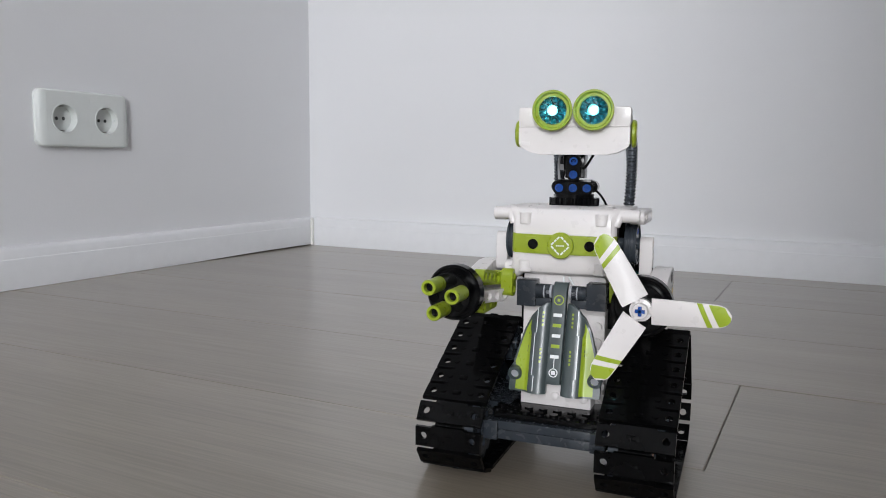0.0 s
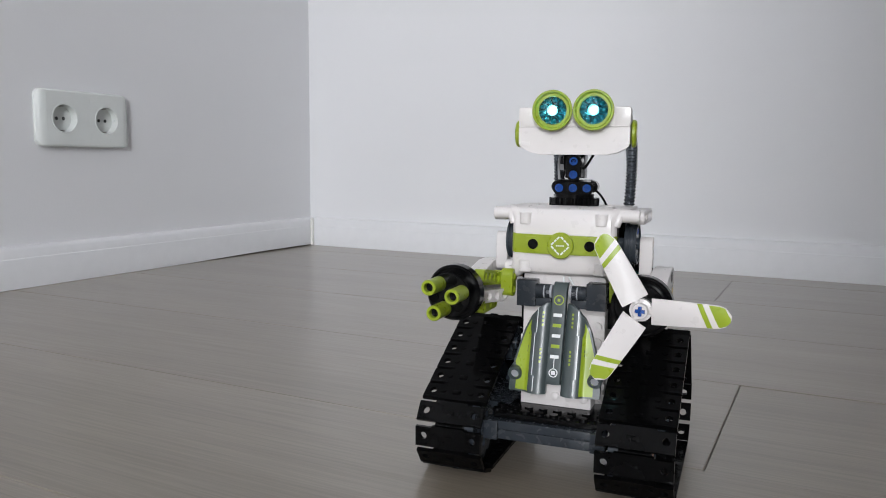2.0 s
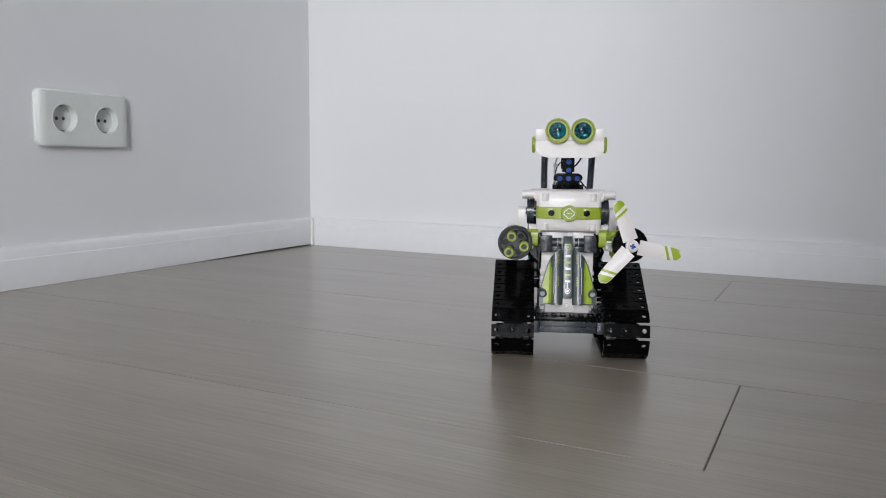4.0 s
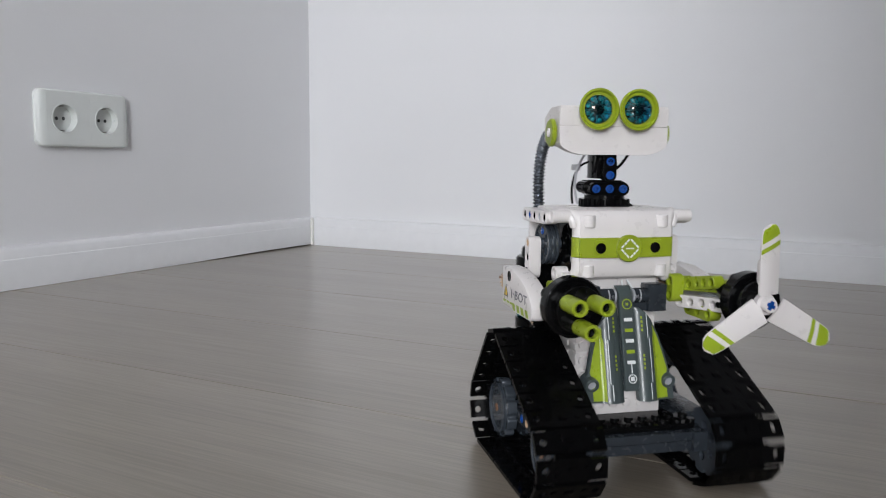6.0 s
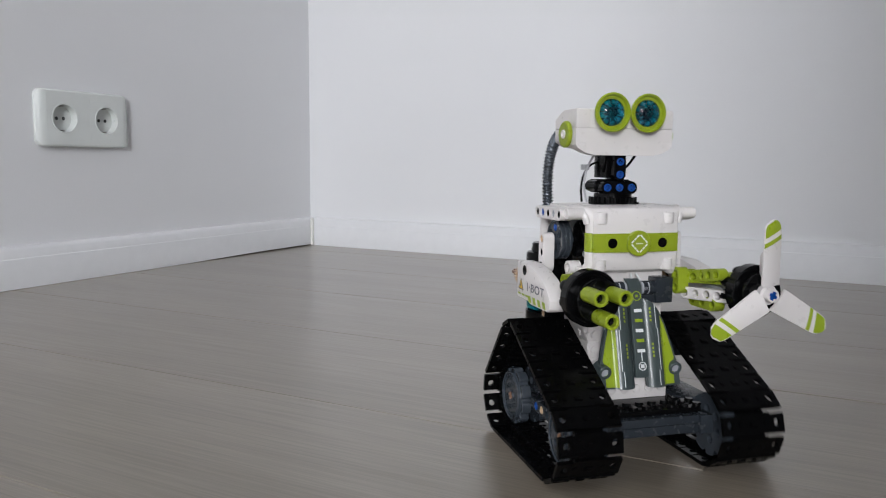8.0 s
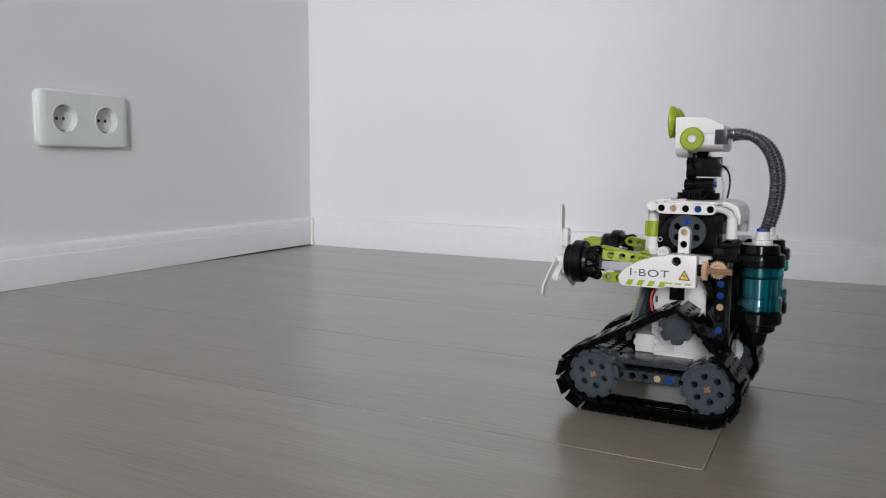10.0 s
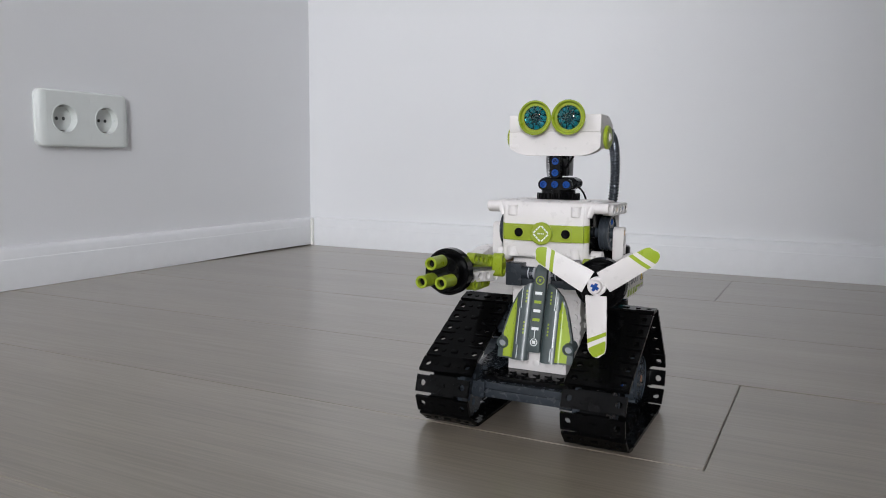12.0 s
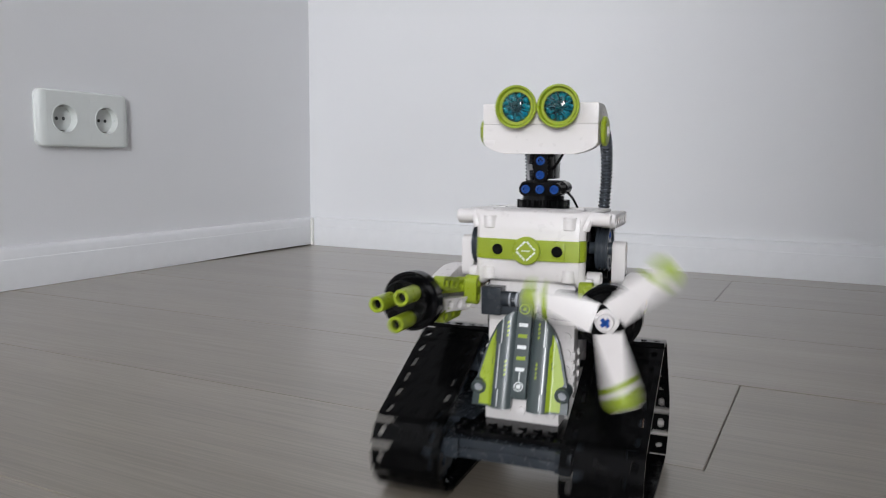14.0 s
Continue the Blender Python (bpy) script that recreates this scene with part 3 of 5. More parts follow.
def build_tank(robot, s):
    c = (-63.0, s * (20.5 if s < 0 else 23.5), 0)
    b = bmesh.new()
    revolve(b, [(107.5, 0), (107.5, 13.0), (108.2, 16.0), (109, 16.4), (115, 16.4), (116.2, 15.6), (116.8, 13.2), (121.6, 12.6), (122.4, 11.8), (122.4, 0)], c, (0, 0, 1), 40)
    tank = part("tank", b, BLACK, robot, "clear teal canister with black caps")
    b = bmesh.new()
    revolve(b, [(63.5, 0), (63.5, 11), (64.6, 12.4), (68.5, 12.8), (69.2, 15.4), (70.2, 16.3), (77, 16.3), (78.4, 13.0), (78.4, 0)], c, (0, 0, 1), 40)
    revolve(b, [(54, 0), (54, 6.5), (55, 7.4), (60, 8.6), (64, 9.4)], (c[0] + 1, c[1], 0), (0, 0, 1), 24)
    part("lower_cap", b, BLACK, tank)
    b = bmesh.new()
    revolve(b, [(78.5, 15.6), (86, 15.9), (87.2, 15.2), (87.6, 12.6), (100.0, 12.6), (100.4, 15.2), (101.6, 15.9), (107.4, 15.6), (107.4, 12.4), (101.8, 12.4), (100.6, 10.4), (87.0, 10.4), (85.6, 12.4), (78.5, 12.4), (78.5, 15.6)], c, (0, 0, 1), 44)
    part("canister", b, TEAL, tank, "clear teal waisted cylinder").visible_shadow = False
    b = bmesh.new()
    revolve(b, [(78.6, 7.5), (107.2, 7.5)], c, (0, 0, 1), 24)
    for k in range(8):
        a = k * math.pi / 4
        rod(b, (c[0] + 8.6 * math.cos(a), c[1] + 8.6 * math.sin(a), 78.6), (c[0] + 8.6 * math.cos(a), c[1] + 8.6 * math.sin(a), 107.2), 0.9, 8)
    part("core", b, TEAL_CORE, tank)
    b = bmesh.new()
    revolve(b, [(122.4, 6.6), (125.2, 6.6), (125.5, 4.4), (130.5, 4.2), (131, 3.8), (131, 0)], (-64.5, c[1], 0), (0, 0, 1), 24)
    part("hose_socket", b, WHITE, tank, "white hose fitting")
    b = bmesh.new()
    rod(b, (-64.5, c[1], 130.6), (-64.3, c[1], 133.2), 3.75, 18)
    part("hose_collar", b, BLUE, tank, "blue hose collar")


def build_torso(robot):
    outer = [(-4, 151), (5, 150.8), (11, 149.4), (13.5, 146.4), (14.3, 140), (14.6, 130), (14.4, 121), (13.9, 116.5), (12.4, 113.4), (8, 111.6), (-4, 111.2)]
    inner = [(-4, 114), (1.5, 114.2), (7.4, 114.6), (10.0, 116.4), (10.8, 121), (11.2, 130), (10.9, 140), (10.0, 144.6), (8.2, 146.8), (3, 147.8), (-4, 148)]
    b = bmesh.new()
    bb = bmesh.new()
    prism(bb, outer + inner, [], "y", -27, 27)
    # the front bows ahead in the middle
    merge(b, bb)
    for v in b.verts:
        if v.co.x > 5:
            v.co.x -= 2.2 * (abs(v.co.y) / 27) ** 2
    shell = part("chest_shell", soften(b, 0.4, 2), WHITE, robot, "rounded white chest shell")
    n = 18
    band = bmesh.new()
    rows = []
    for i in range(n + 1):
        y = -27.2 + 54.4 * i / n
        x = 14.75 - 2.2 * (abs(y) / 27) ** 2
        rows.append([band.verts.new((x + dx, y, z)) for dx, z in ((0.35, 124.4), (0.45, 130), (0.3, 135.2), (-3, 135.2), (-3, 124.4))])
    for a, c in zip(rows, rows[1:]):
        for k in range(5):
            band.faces.new((a[k], a[(k + 1) % 5], c[(k + 1) % 5], c[k]))
    band.faces.new(rows[0])
    band.faces.new(rows[-1])
    bmesh.ops.recalc_face_normals(band, faces=band.faces)
    strip = part("chest_band", band, LIME, shell, "lime green chest band")
    for s in (-1, 1):
        b = bmesh.new()
        box(b, 11, 14.6, s * 16 - 3.9, s * 16 + 3.9, 125.6, 134, 0.3)
        part("band_block", b, LIME, shell)
        # solid black disc gives the hole its shade by colour
        b = bmesh.new()
        revolve(b, [(14.4, 2.9), (14.95, 2.9), (15.0, 2.5), (14.85, 2.4), (14.85, 0)], (0, s * 16, 129.7), (1, 0, 0), 20)
        part("chest_hole", b, BLACK, shell, "dark round disc for a shaded pin hole")
        # lugs at the four corners of the chest
        for z, dz in ((144.5, 1), (116.2, -1)):
            b = bmesh.new()
            revolve(b, [(-3.4, 3.5), (-3.0, 3.9), (3.0, 3.9), (3.4, 3.5)], (9.6, s * 21.5, z - dz * 0.5), (0, 0, 1), 20)
            box(b, 2, 9.6, *sorted((s * 17.7, s * 25.3)), z - 3, z + 3, 0.4)
            part("lug", b, WHITE, shell)
        # shoulder beam with five holes
        b = bmesh.new()
        beam(b, -33.2, 145.4, -1.2, 145.4, 5, "y", *sorted((s * 36.0, s * 43.2)))
        beam_ob = part("shoulder_beam", b, WHITE, robot, "white five-hole shoulder beam")
        for i, mat in enumerate((BLACK, BLUE, BLACK, LIGHTGREY, BLACK) if s < 0 else (BLACK, BLUE, BLACK, TAN, BLACK)):
            pin(beam_ob, (-33.2 + 8 * i, s * 42.2, 145.4), (0, s, 0), mat, 2.3, cross=mat is not BLACK)
        b = bmesh.new()
        sweep(b, bezier((-1.5, s * 33, 148.6), (4, s * 32, 149.5), (9, s * 31, 147), (8.0, s * 29, 141), 12), [2.3] * 13, 10)
        rod(b, (5.4, s * 27, 146.4), (5.4, s * 41.0, 146.4), 3.5, 18)
        part("shoulder_elbow", b, WHITE, robot)
        b = bmesh.new()
        revolve(b, [(40.9, 3.5), (41.4, 3.2), (41.4, 2.1), (40, 2.0), (40, 0)], (5.4, 0, 146.4), (0, s, 0), 18) if s > 0 else revolve(b, [(40.9, 3.5), (41.4, 3.2), (41.4, 2.1), (40, 2.0), (40, 0)], (5.4, 0, 146.4), (0, -1, 0), 18)
        part("shoulder_cap", b, WHITE, robot)
        b = bmesh.new()
        rod(b, (7.4, s * 25.6, 116.5), (7.4, s * 25.6, 124.2), 4.0, 20)
        rod(b, (7.4, s * 25.6, 135.4), (7.4, s * 25.6, 143.5), 4.0, 20)
        sweep(b, bezier((7.4, s * 25.6, 117.5), (7.2, s * 26.2, 112.5), (3, s * 29, 111.6), (-2, s * 31.5, 112.4), 12), [4.0] * 6 + [3.4, 3.0, 2.8, 2.6, 2.5, 2.5, 2.5], 12)
        sweep(b, bezier((7.4, s * 25.6, 143.0), (7.4, s * 26.4, 148.6), (4, s * 32, 148.6), (-1.2, s * 37.5, 146.0), 12), [4.0, 4.0, 3.9, 3.8, 3.6, 3.4, 3.2, 3.0, 2.8, 2.7, 2.6, 2.6, 2.6], 12)
        part("chest_post", b, WHITE, shell, "white rounded chest edge")
        b = bmesh.new()
        revolve(b, [(124.3, 3.9), (124.6, 4.25), (135.0, 4.25), (135.3, 3.9)], (7.4, s * 25.6, 0), (0, 0, 1), 20)
        part("post_sleeve", b, LIME, shell, "lime green sleeve")
        # rear shoulder: curved arm down to a white post
        b = bmesh.new()
        sweep(b, bezier((-35, s * 39, 145.6), (-40, s * 37, 146), (-45, s * 33.5, 144), (-46, s * 32, 138), 12), [2.2] * 13, 10)
        rod(b, (-46, s * 32, 126), (-46, s * 32, 140), 3.5, 18)
        rod(b, (-46, s * 32, 132.5), (-46, s * 32, 133.4), 3.7, 18)
        part("rear_post", b, WHITE, robot)
        # grey shoulder pulley
        b = bmesh.new()
        holes = [(-17.7 + 7.4 * math.cos(radians(30 + 60 * k)), 129.2 + 7.4 * math.sin(radians(30 + 60 * k)), 2.3) for k in range(6)]
        prism(b, circle(-17.7, 129.2, 11.2, 40), holes, "y", *sorted((s * 32.0, s * 37.6)))
        for y0 in (31.4, 34.0, 36.6):
            prism(b, circle(-17.7, 129.2, 12.0, 40), [(-17.7, 129.2, 10.4, 32)], "y", *sorted((s * y0, s * (y0 + 1.5))), 0.2)
        pulley = part("shoulder_pulley", b, PULLEY, robot, "grey grooved pulley wheel with six holes")
        b = bmesh.new()
        rod(b, (-17.7, s * 27, 129.2), (-17.7, s * 39.2, 129.2), 3.4, 20)
        part("pulley_hub", b, PULLEY, pulley)
        pin(pulley, (-17.7, s * 37.4, 136.6), (0, s, 0), BLUE, 2.2)
        # short white link to the forearm
        b = bmesh.new()
        beam(b, -17.7, 129.8, -17.7, 113.4, 3, "y", *sorted((s * 39.4, s * 46.6)))
        link = part("upper_arm", b, WHITE, robot, "white three-hole arm link")
        pin(link, (-17.7, s * 45.8, 129.8), (0, s, 0), TAN, 2.3)
        pin(link, (-17.7, s * 45.5, 121.6), (0, s, 0), BLACK, 2.3, cross=False)
        pin(link, (-17.7, s * 46.4, 113.4), (0, s, 0), BLACK, 2.5, cross=False)
        b = bmesh.new()
        revolve(b, [(29, 4.2), (36, 4.2), (36.3, 3.8), (36.3, 2.4), (34, 2.3), (34, 0)], (-2, 0, 114), (0, s, 0), 20)
        box(b, -2, 8, *sorted((s * 25, s * 33)), 112.0, 115.2, 0.3)
        part("hip_ring", b, WHITE, robot)
    b = bmesh.new()
    revolve(b, [(14.6, 7.4), (16.4, 7.4), (16.8, 7.0), (16.8, 0)], (0, 0, 129.6), (1, 0, 0), 40)
    emblem = part("emblem", b, LIME, shell, "lime green round chest emblem")
    b = bmesh.new()
    for k in range(4):
        a0, a1 = math.pi / 2 * k, math.pi / 2 * (k + 1)
        p, q = Vector((0, 5.4 * math.cos(a0), 5.4 * math.sin(a0))), Vector((0, 5.4 * math.cos(a1), 5.4 * math.sin(a1)))
        for u, w in ((0.08, 0.34), (0.40, 0.60), (0.66, 0.92)):
            c, d = p.lerp(q, u), p.lerp(q, w)
            m = Matrix.Translation((16.85, 0, 129.6)) @ Matrix.Translation((c + d) / 2) @ Matrix.Rotation(math.atan2((d - c).z, (d - c).y), 4, "X") @ Matrix.Diagonal((0.12, (d - c).length, 0.95, 1))
            bmesh.ops.create_cube(b, size=1.0, matrix=m)
    for y in (-1.8, -0.6, 0.6, 1.8):
        box(b, 16.8, 16.9, y - 0.4, y + 0.4, 129.2, 130.0)
    part("emblem_print", b, PRINT_WHITE, emblem, "white printed diamond of dashes")
    # inner works
    b = bmesh.new()
    box(b, -36, 6, -26.5, 26.5, 113.5, 146.5, 0.6)
    box(b, -40, -34, -28, 28, 128, 144, 0.6)
    box(b, -8, 4, -27.5, 27.5, 119, 134, 0.6)
    rod(b, (-6, -30, 123), (-6, 30, 123), 3.2)
    core = part("torso_core", b, BLACK, robot, "black motor block inside the torso")
    for s in (-1, 1):
        pin(core, (2, s * 27.4, 122.5), (0, s, 0), LIGHTGREY, 1.8)
        b = bmesh.new()
        sweep(b, bezier((-6, s * 26.5, 140), (0, s * 28.5, 138), (2, s * 28, 133), (3, s * 26, 127), 10), [0.8] * 11, 8)
        part("core_wire", b, BLACK, core)
        if s > 0:
            continue
        b = bmesh.new()
        rod(b, (-41, s * 29, 127), (-41, s * 29, 135), 2.0)
        part("tan_post", b, TAN, core)
    b = bmesh.new()
    top = [(-38, -30), (-34, -35), (-4, -35), (2, -30), (5, -24), (6, -12), (6, 12), (5, 24), (2, 30), (-4, 35), (-34, 35), (-38, 30), (-40, 18), (-40, -18)]
    prism(b, top, [], "z", 147.8, 150.2, 0.6)
    rear = bmesh.new()
    prism(rear, [(-34, 150.6), (-43, 149.8), (-48.5, 146.8), (-50.5, 141), (-50.5, 135), (-47.4, 135), (-47, 140), (-45, 144.4), (-41, 146.6), (-34, 147.2)], [], "y", -26.5, 26.5)
    part("rear_shell", soften(rear, 0.5, 2), WHITE, robot, "rounded white rear torso shell")
    plate = part("shoulder_plate", b, WHITE, robot, "white shoulder top plate")
    for s in (-1, 1):
        b = bmesh.new()
        box(b, -14, -9, s * 22 - 2.5, s * 22 + 2.5, 150.0, 151.2, 0.3)
        part("plate_tile", b, WHITE, plate)


def build_back(robot):
    b = bmesh.new()
    box(b, -52, -35, -34, 34, 110, 119, 0.5)
    box(b, -52, -40, -34, 34, 119.2, 123, 0.5)
    box(b, -54, -45, -14, 14, 64, 110, 0.5)
    part("back_frame", b, BLACK, robot, "black beam frame carrying the canisters")
    for s in (-1, 1):
        b = bmesh.new()
        beam(b, -41, 55, -41, 111, 8, "y", *sorted((s * 27, s * 34.6)))
        strut = part("back_strut", b, BLACK, robot)
        for z, mat in ((95, BLUE), (87, BLUE), (79, TAN), (63, BLUE)):
            pin(strut, (-41, s * 34.0, z), (0, s, 0), mat, 2.3)
        # tan bevel gears on a brown axle beside the forearm
        b = bmesh.new()
        out = []
        for i in range(20):
            for r, d in ((5.0, 0.0), (6.2, 0.25), (6.2, 0.5), (5.0, 0.75)):
                a = 2 * math.pi * (i + d) / 20
                out.append((-40 + r * math.cos(a), 105.5 + r * math.sin(a)))
        prism(b, out, [], "y", *sorted((s * 41.2, s * 44.2)))
        revolve(b, [(35, 3.0), (41, 3.0), (42, 4.8), (45.5, 3.0), (46.5, 2.6), (46.5, 0)], (-40, 0, 105.5), (0, s, 0), 20)
        out = []
        for i in range(20):
            for r, d in ((5.2, 0.0), (6.4, 0.25), (6.4, 0.5), (5.2, 0.75)):
                a = 2 * math.pi * (i + d) / 20
                out.append((s * 51 + r * math.cos(a), 105.5 + r * math.sin(a)))
        prism(b, out, [], "x", -34.5, -31.5)
        gear = part("bevel_gear", b, TAN, robot, "tan bevel gear pair")
        b = bmesh.new()
        box(b, -50, -34, s * 51 - 1.9, s * 51 + 1.9, 104.7, 106.3)
        box(b, -50, -34, s * 51 - 0.8, s * 51 + 0.8, 103.6, 107.4)
        part("axle", b, plastic_brown, gear, "reddish brown cross axle")
        b = bmesh.new()
        rod(b, (-31.5, s * 51, 105.5), (-26, s * 51, 105.5), 4.0, 18)
        part("bush", b, BLACK, gear)


def build_arm(robot, s):
    """One forearm: printed white fairing, lime beams, grey axle and the black rotor housing."""
    out = [(-29, 93.2), (-29, 116.2), (-12, 116.2), (2, 113.2), (12, 109.6), (21, 103.6), (25.2, 98.6), (24.6, 93.6), (22.5, 91.6), (-6, 91.4), (-9, 92.8)]
    out = [(-17.7 + (x + 17.7) * 0.95, 104 + (z - 104) * 0.95) for x, z in out]
    fairing = bmesh.new()
    prism(fairing, out, [], "y", *sorted((s * 47.0, s * 57.6)))
    soften(fairing, 1.1, 2)
    panel = part("forearm_panel", fairing, WHITE, robot, "white forearm fairing with printed stripes")
    # near-flush black disc in place of the pivot hole's shaded inside
    b = bmesh.new()
    revolve(b, [(57.0, 3.0), (57.75, 3.0), (57.75, 2.7), (57.62, 2.5), (57.62, 0)], (-15.6, 0, 111.2), (0, s, 0), 24)
    part("pivot", b, BLACK, panel, "black round disc for a shaded pivot hole")
    y0, y1 = sorted((s * 57.55, s * 57.75))
    squeeze = Matrix.Translation((-17.7, 0, 104)) @ Matrix.Diagonal((0.95, 1, 0.95, 1)) @ Matrix.Translation((17.7, 0, -104))

    def shrink(bm):
        bm.transform(squeeze)

    # printed letters on the outer face
    font = bpy.data.curves.new("lettering", "FONT")
    font.body, font.size, font.extrude, font.align_x, font.offset = "I\u00b7BOT", 1.0, 0.08, "CENTER", 0.006
    font.space_character = 1.12
    holder = bpy.data.objects.new("lettering", font)
    me = bpy.data.meshes.new_from_object(holder)
    b = bmesh.new()
    b.from_mesh(me)
    bpy.data.objects.remove(holder)
    bpy.data.meshes.remove(me)
    bpy.data.curves.remove(font)
    xs = [v.co.x for v in b.verts]
    ys = [v.co.y for v in b.verts]
    kx, kz = 26.0 / (max(xs) - min(xs)), 5.0 / (max(ys) - min(ys))
    for v in b.verts:
        u, w, d = (v.co.x - (max(xs) + min(xs)) / 2) * kx, (v.co.y - min(ys)) * kz, v.co.z
        v.co = Vector((1.9 - s * u, s * (57.62 + (0.12 if d > 0 else 0.0)), 99.6 + w))
    bmesh.ops.recalc_face_normals(b, faces=b.faces)
    part("lettering", b, PRINT_GREY, panel, "dark grey printed letters")
    b = bmesh.new()
    tri = [(-25.4, 98.6), (-17.0, 98.6), (-21.2, 106.0)]
    prism(b, tri, [], "y", y0, y1)
    shrink(b)
    warn = part("warning_mark", b, PRINT_GREY, panel, "black and yellow warning triangle")
    y2, y3 = sorted((s * 57.7, s * 57.9))
    b = bmesh.new()
    prism(b, [(-24.0, 99.4), (-18.4, 99.4), (-21.2, 104.5)], [], "y", y2, y3)
    shrink(b)
    part("triangle_field", b, PRINT_YELLOW, warn)
    b = bmesh.new()
    y4, y5 = sorted((s * 57.85, s * 58.0))
    prism(b, [(-20.9, 103.4), (-22.2, 101.2), (-21.4, 101.2), (-21.9, 99.6), (-20.3, 101.9), (-21.0, 101.9)], [], "y", y4, y5)
    shrink(b)
    part("triangle_flash", b, PRINT_GREY, warn)
    b = bmesh.new()
    for i in range(4):
        x = -8.5 + 7.6 * i
        prism(b, [(x + 1.2, 92.6), (x + 5.2, 92.6), (x + 3.4, 96.6), (x - 0.8, 96.6)], [], "y", y0, y1)
    for x in (-25.5, -19.0, -13.0):
        prism(b, [(x, 95.2), (x + 4.2, 95.2), (x + 3.4, 96.4), (x - 0.6, 96.4)], [], "y", y0, y1)
    shrink(b)
    part("printed_stripe", b, PRINT_LIME, panel, "lime green slanting stripes")
    # lime beams and grey axle
    b = bmesh.new()
    beam(b, 4, 107.5, 39, 113.5, 6, "y", *sorted((s * 35.6, s * 41.6)), 3.6, 2.2)
    upper = part("lime_beam", b, LIME, robot, "lime green holed beam")
    b = bmesh.new()
    beam(b, 14, 95.2, 34, 95.2, 3, "y", *sorted((s * 37.5, s * 44.0)), 3.6, 2.2)
    lower = part("lime_beam", b, LIME, robot, "lime green holed beam")
    pin(lower, (26, s * 43.8, 95.2), (0, s, 0), BLACK, 2.3)
    b = bmesh.new()
    mt = Matrix.Translation((0, s * 33.5, 0)) @ Matrix.Rotation(s * radians(14), 4, "Z")
    beam(b, 10, 108.5, 42, 111.5, 5, "y", -3.0, 3.0, 3.5, 2.3, mt)
    for i in range(5):
        box(b, 12 + 6 * i, 12.9 + 6 * i, s * 33.5 + s * (3 + 1.5 * i) * 0.9 - 3.2, s * 33.5 + s * (3 + 1.5 * i) * 0.9 + 3.2, 112.4, 113.2)
    part("inner_beam", b, LIME, robot, "lime green inner arm beam")
    b = bmesh.new()
    mt = Matrix.Translation((0, s * 31.5, 0)) @ Matrix.Rotation(s * radians(15), 4, "Z")
    beam(b, 14, 99.5, 46, 101.5, 5, "y", -3.0, 3.0, 3.5, 2.3, mt)
    part("inner_beam", b, WHITE, robot, "white holed inner arm beam")
    b = bmesh.new()
    prism(b, beam_outline(11, 102.5, 11, 110.5, 4.0), [(11, 102.5, 2.3), (11, 110.5, 2.3)], "y", *sorted((s * 27.5, s * 34.5)), 0.3)
    part("elbow_block", b, LIME, robot, "lime green elbow block")
    b = bmesh.new()
    for w in ((-2.3, 2.3, -0.9, 0.9), (-0.9, 0.9, -2.3, 2.3)):
        box(b, 16, 40, s * 47.5 + w[0] - s * 2, s * 47.5 + w[1] - s * 2, 104.5 + w[2], 104.5 + w[3])
    box(b, 16, 38, s * 45 - 2.6, s * 45 + 2.6, 101.2, 104, 0.4)
    part("axle", b, LIGHTGREY, robot, "light grey cross axle")
    c = (0, s * (ARMS_Y if s > 0 else GUN_Y), ARMS_Z)
    b = bmesh.new()
    revolve(b, [(37.5, 0), (37.5, 4.5), (38.3, 5.2), (41, 5.8), (41.6, 7.4), (45.2, 8.4), (45.8, 10.8), (48.0, 11.4), (48.4, 14.3), (49.2, 15.0), (55.6, 15.0), (56.3, 14.4), (56.3, 13.4), (55.6, 13.0), (55.6, 11.9), (61.0, 11.7), (61.4, 11.3), (61.4, 0)], c, (1, 0, 0), 44)
    housing = part("rotor_housing", b, BLACK, robot, "black stepped rotor housing")
    for k in range(6):
        a = 2 * math.pi * (k + 0.5) / 6
        b = bmesh.new()
        revolve(b, [(36.4, 0), (36.7, 1.6), (38.0, 3.2), (40.2, 3.8), (42.6, 3.2), (44.6, 2.6), (46.2, 2.6)], (0, c[1] + 8.6 * math.cos(a), c[2] + 8.6 * math.sin(a)), (1, 0, 0), 16)
        part("knob", b, BLACK, housing)
    return housing


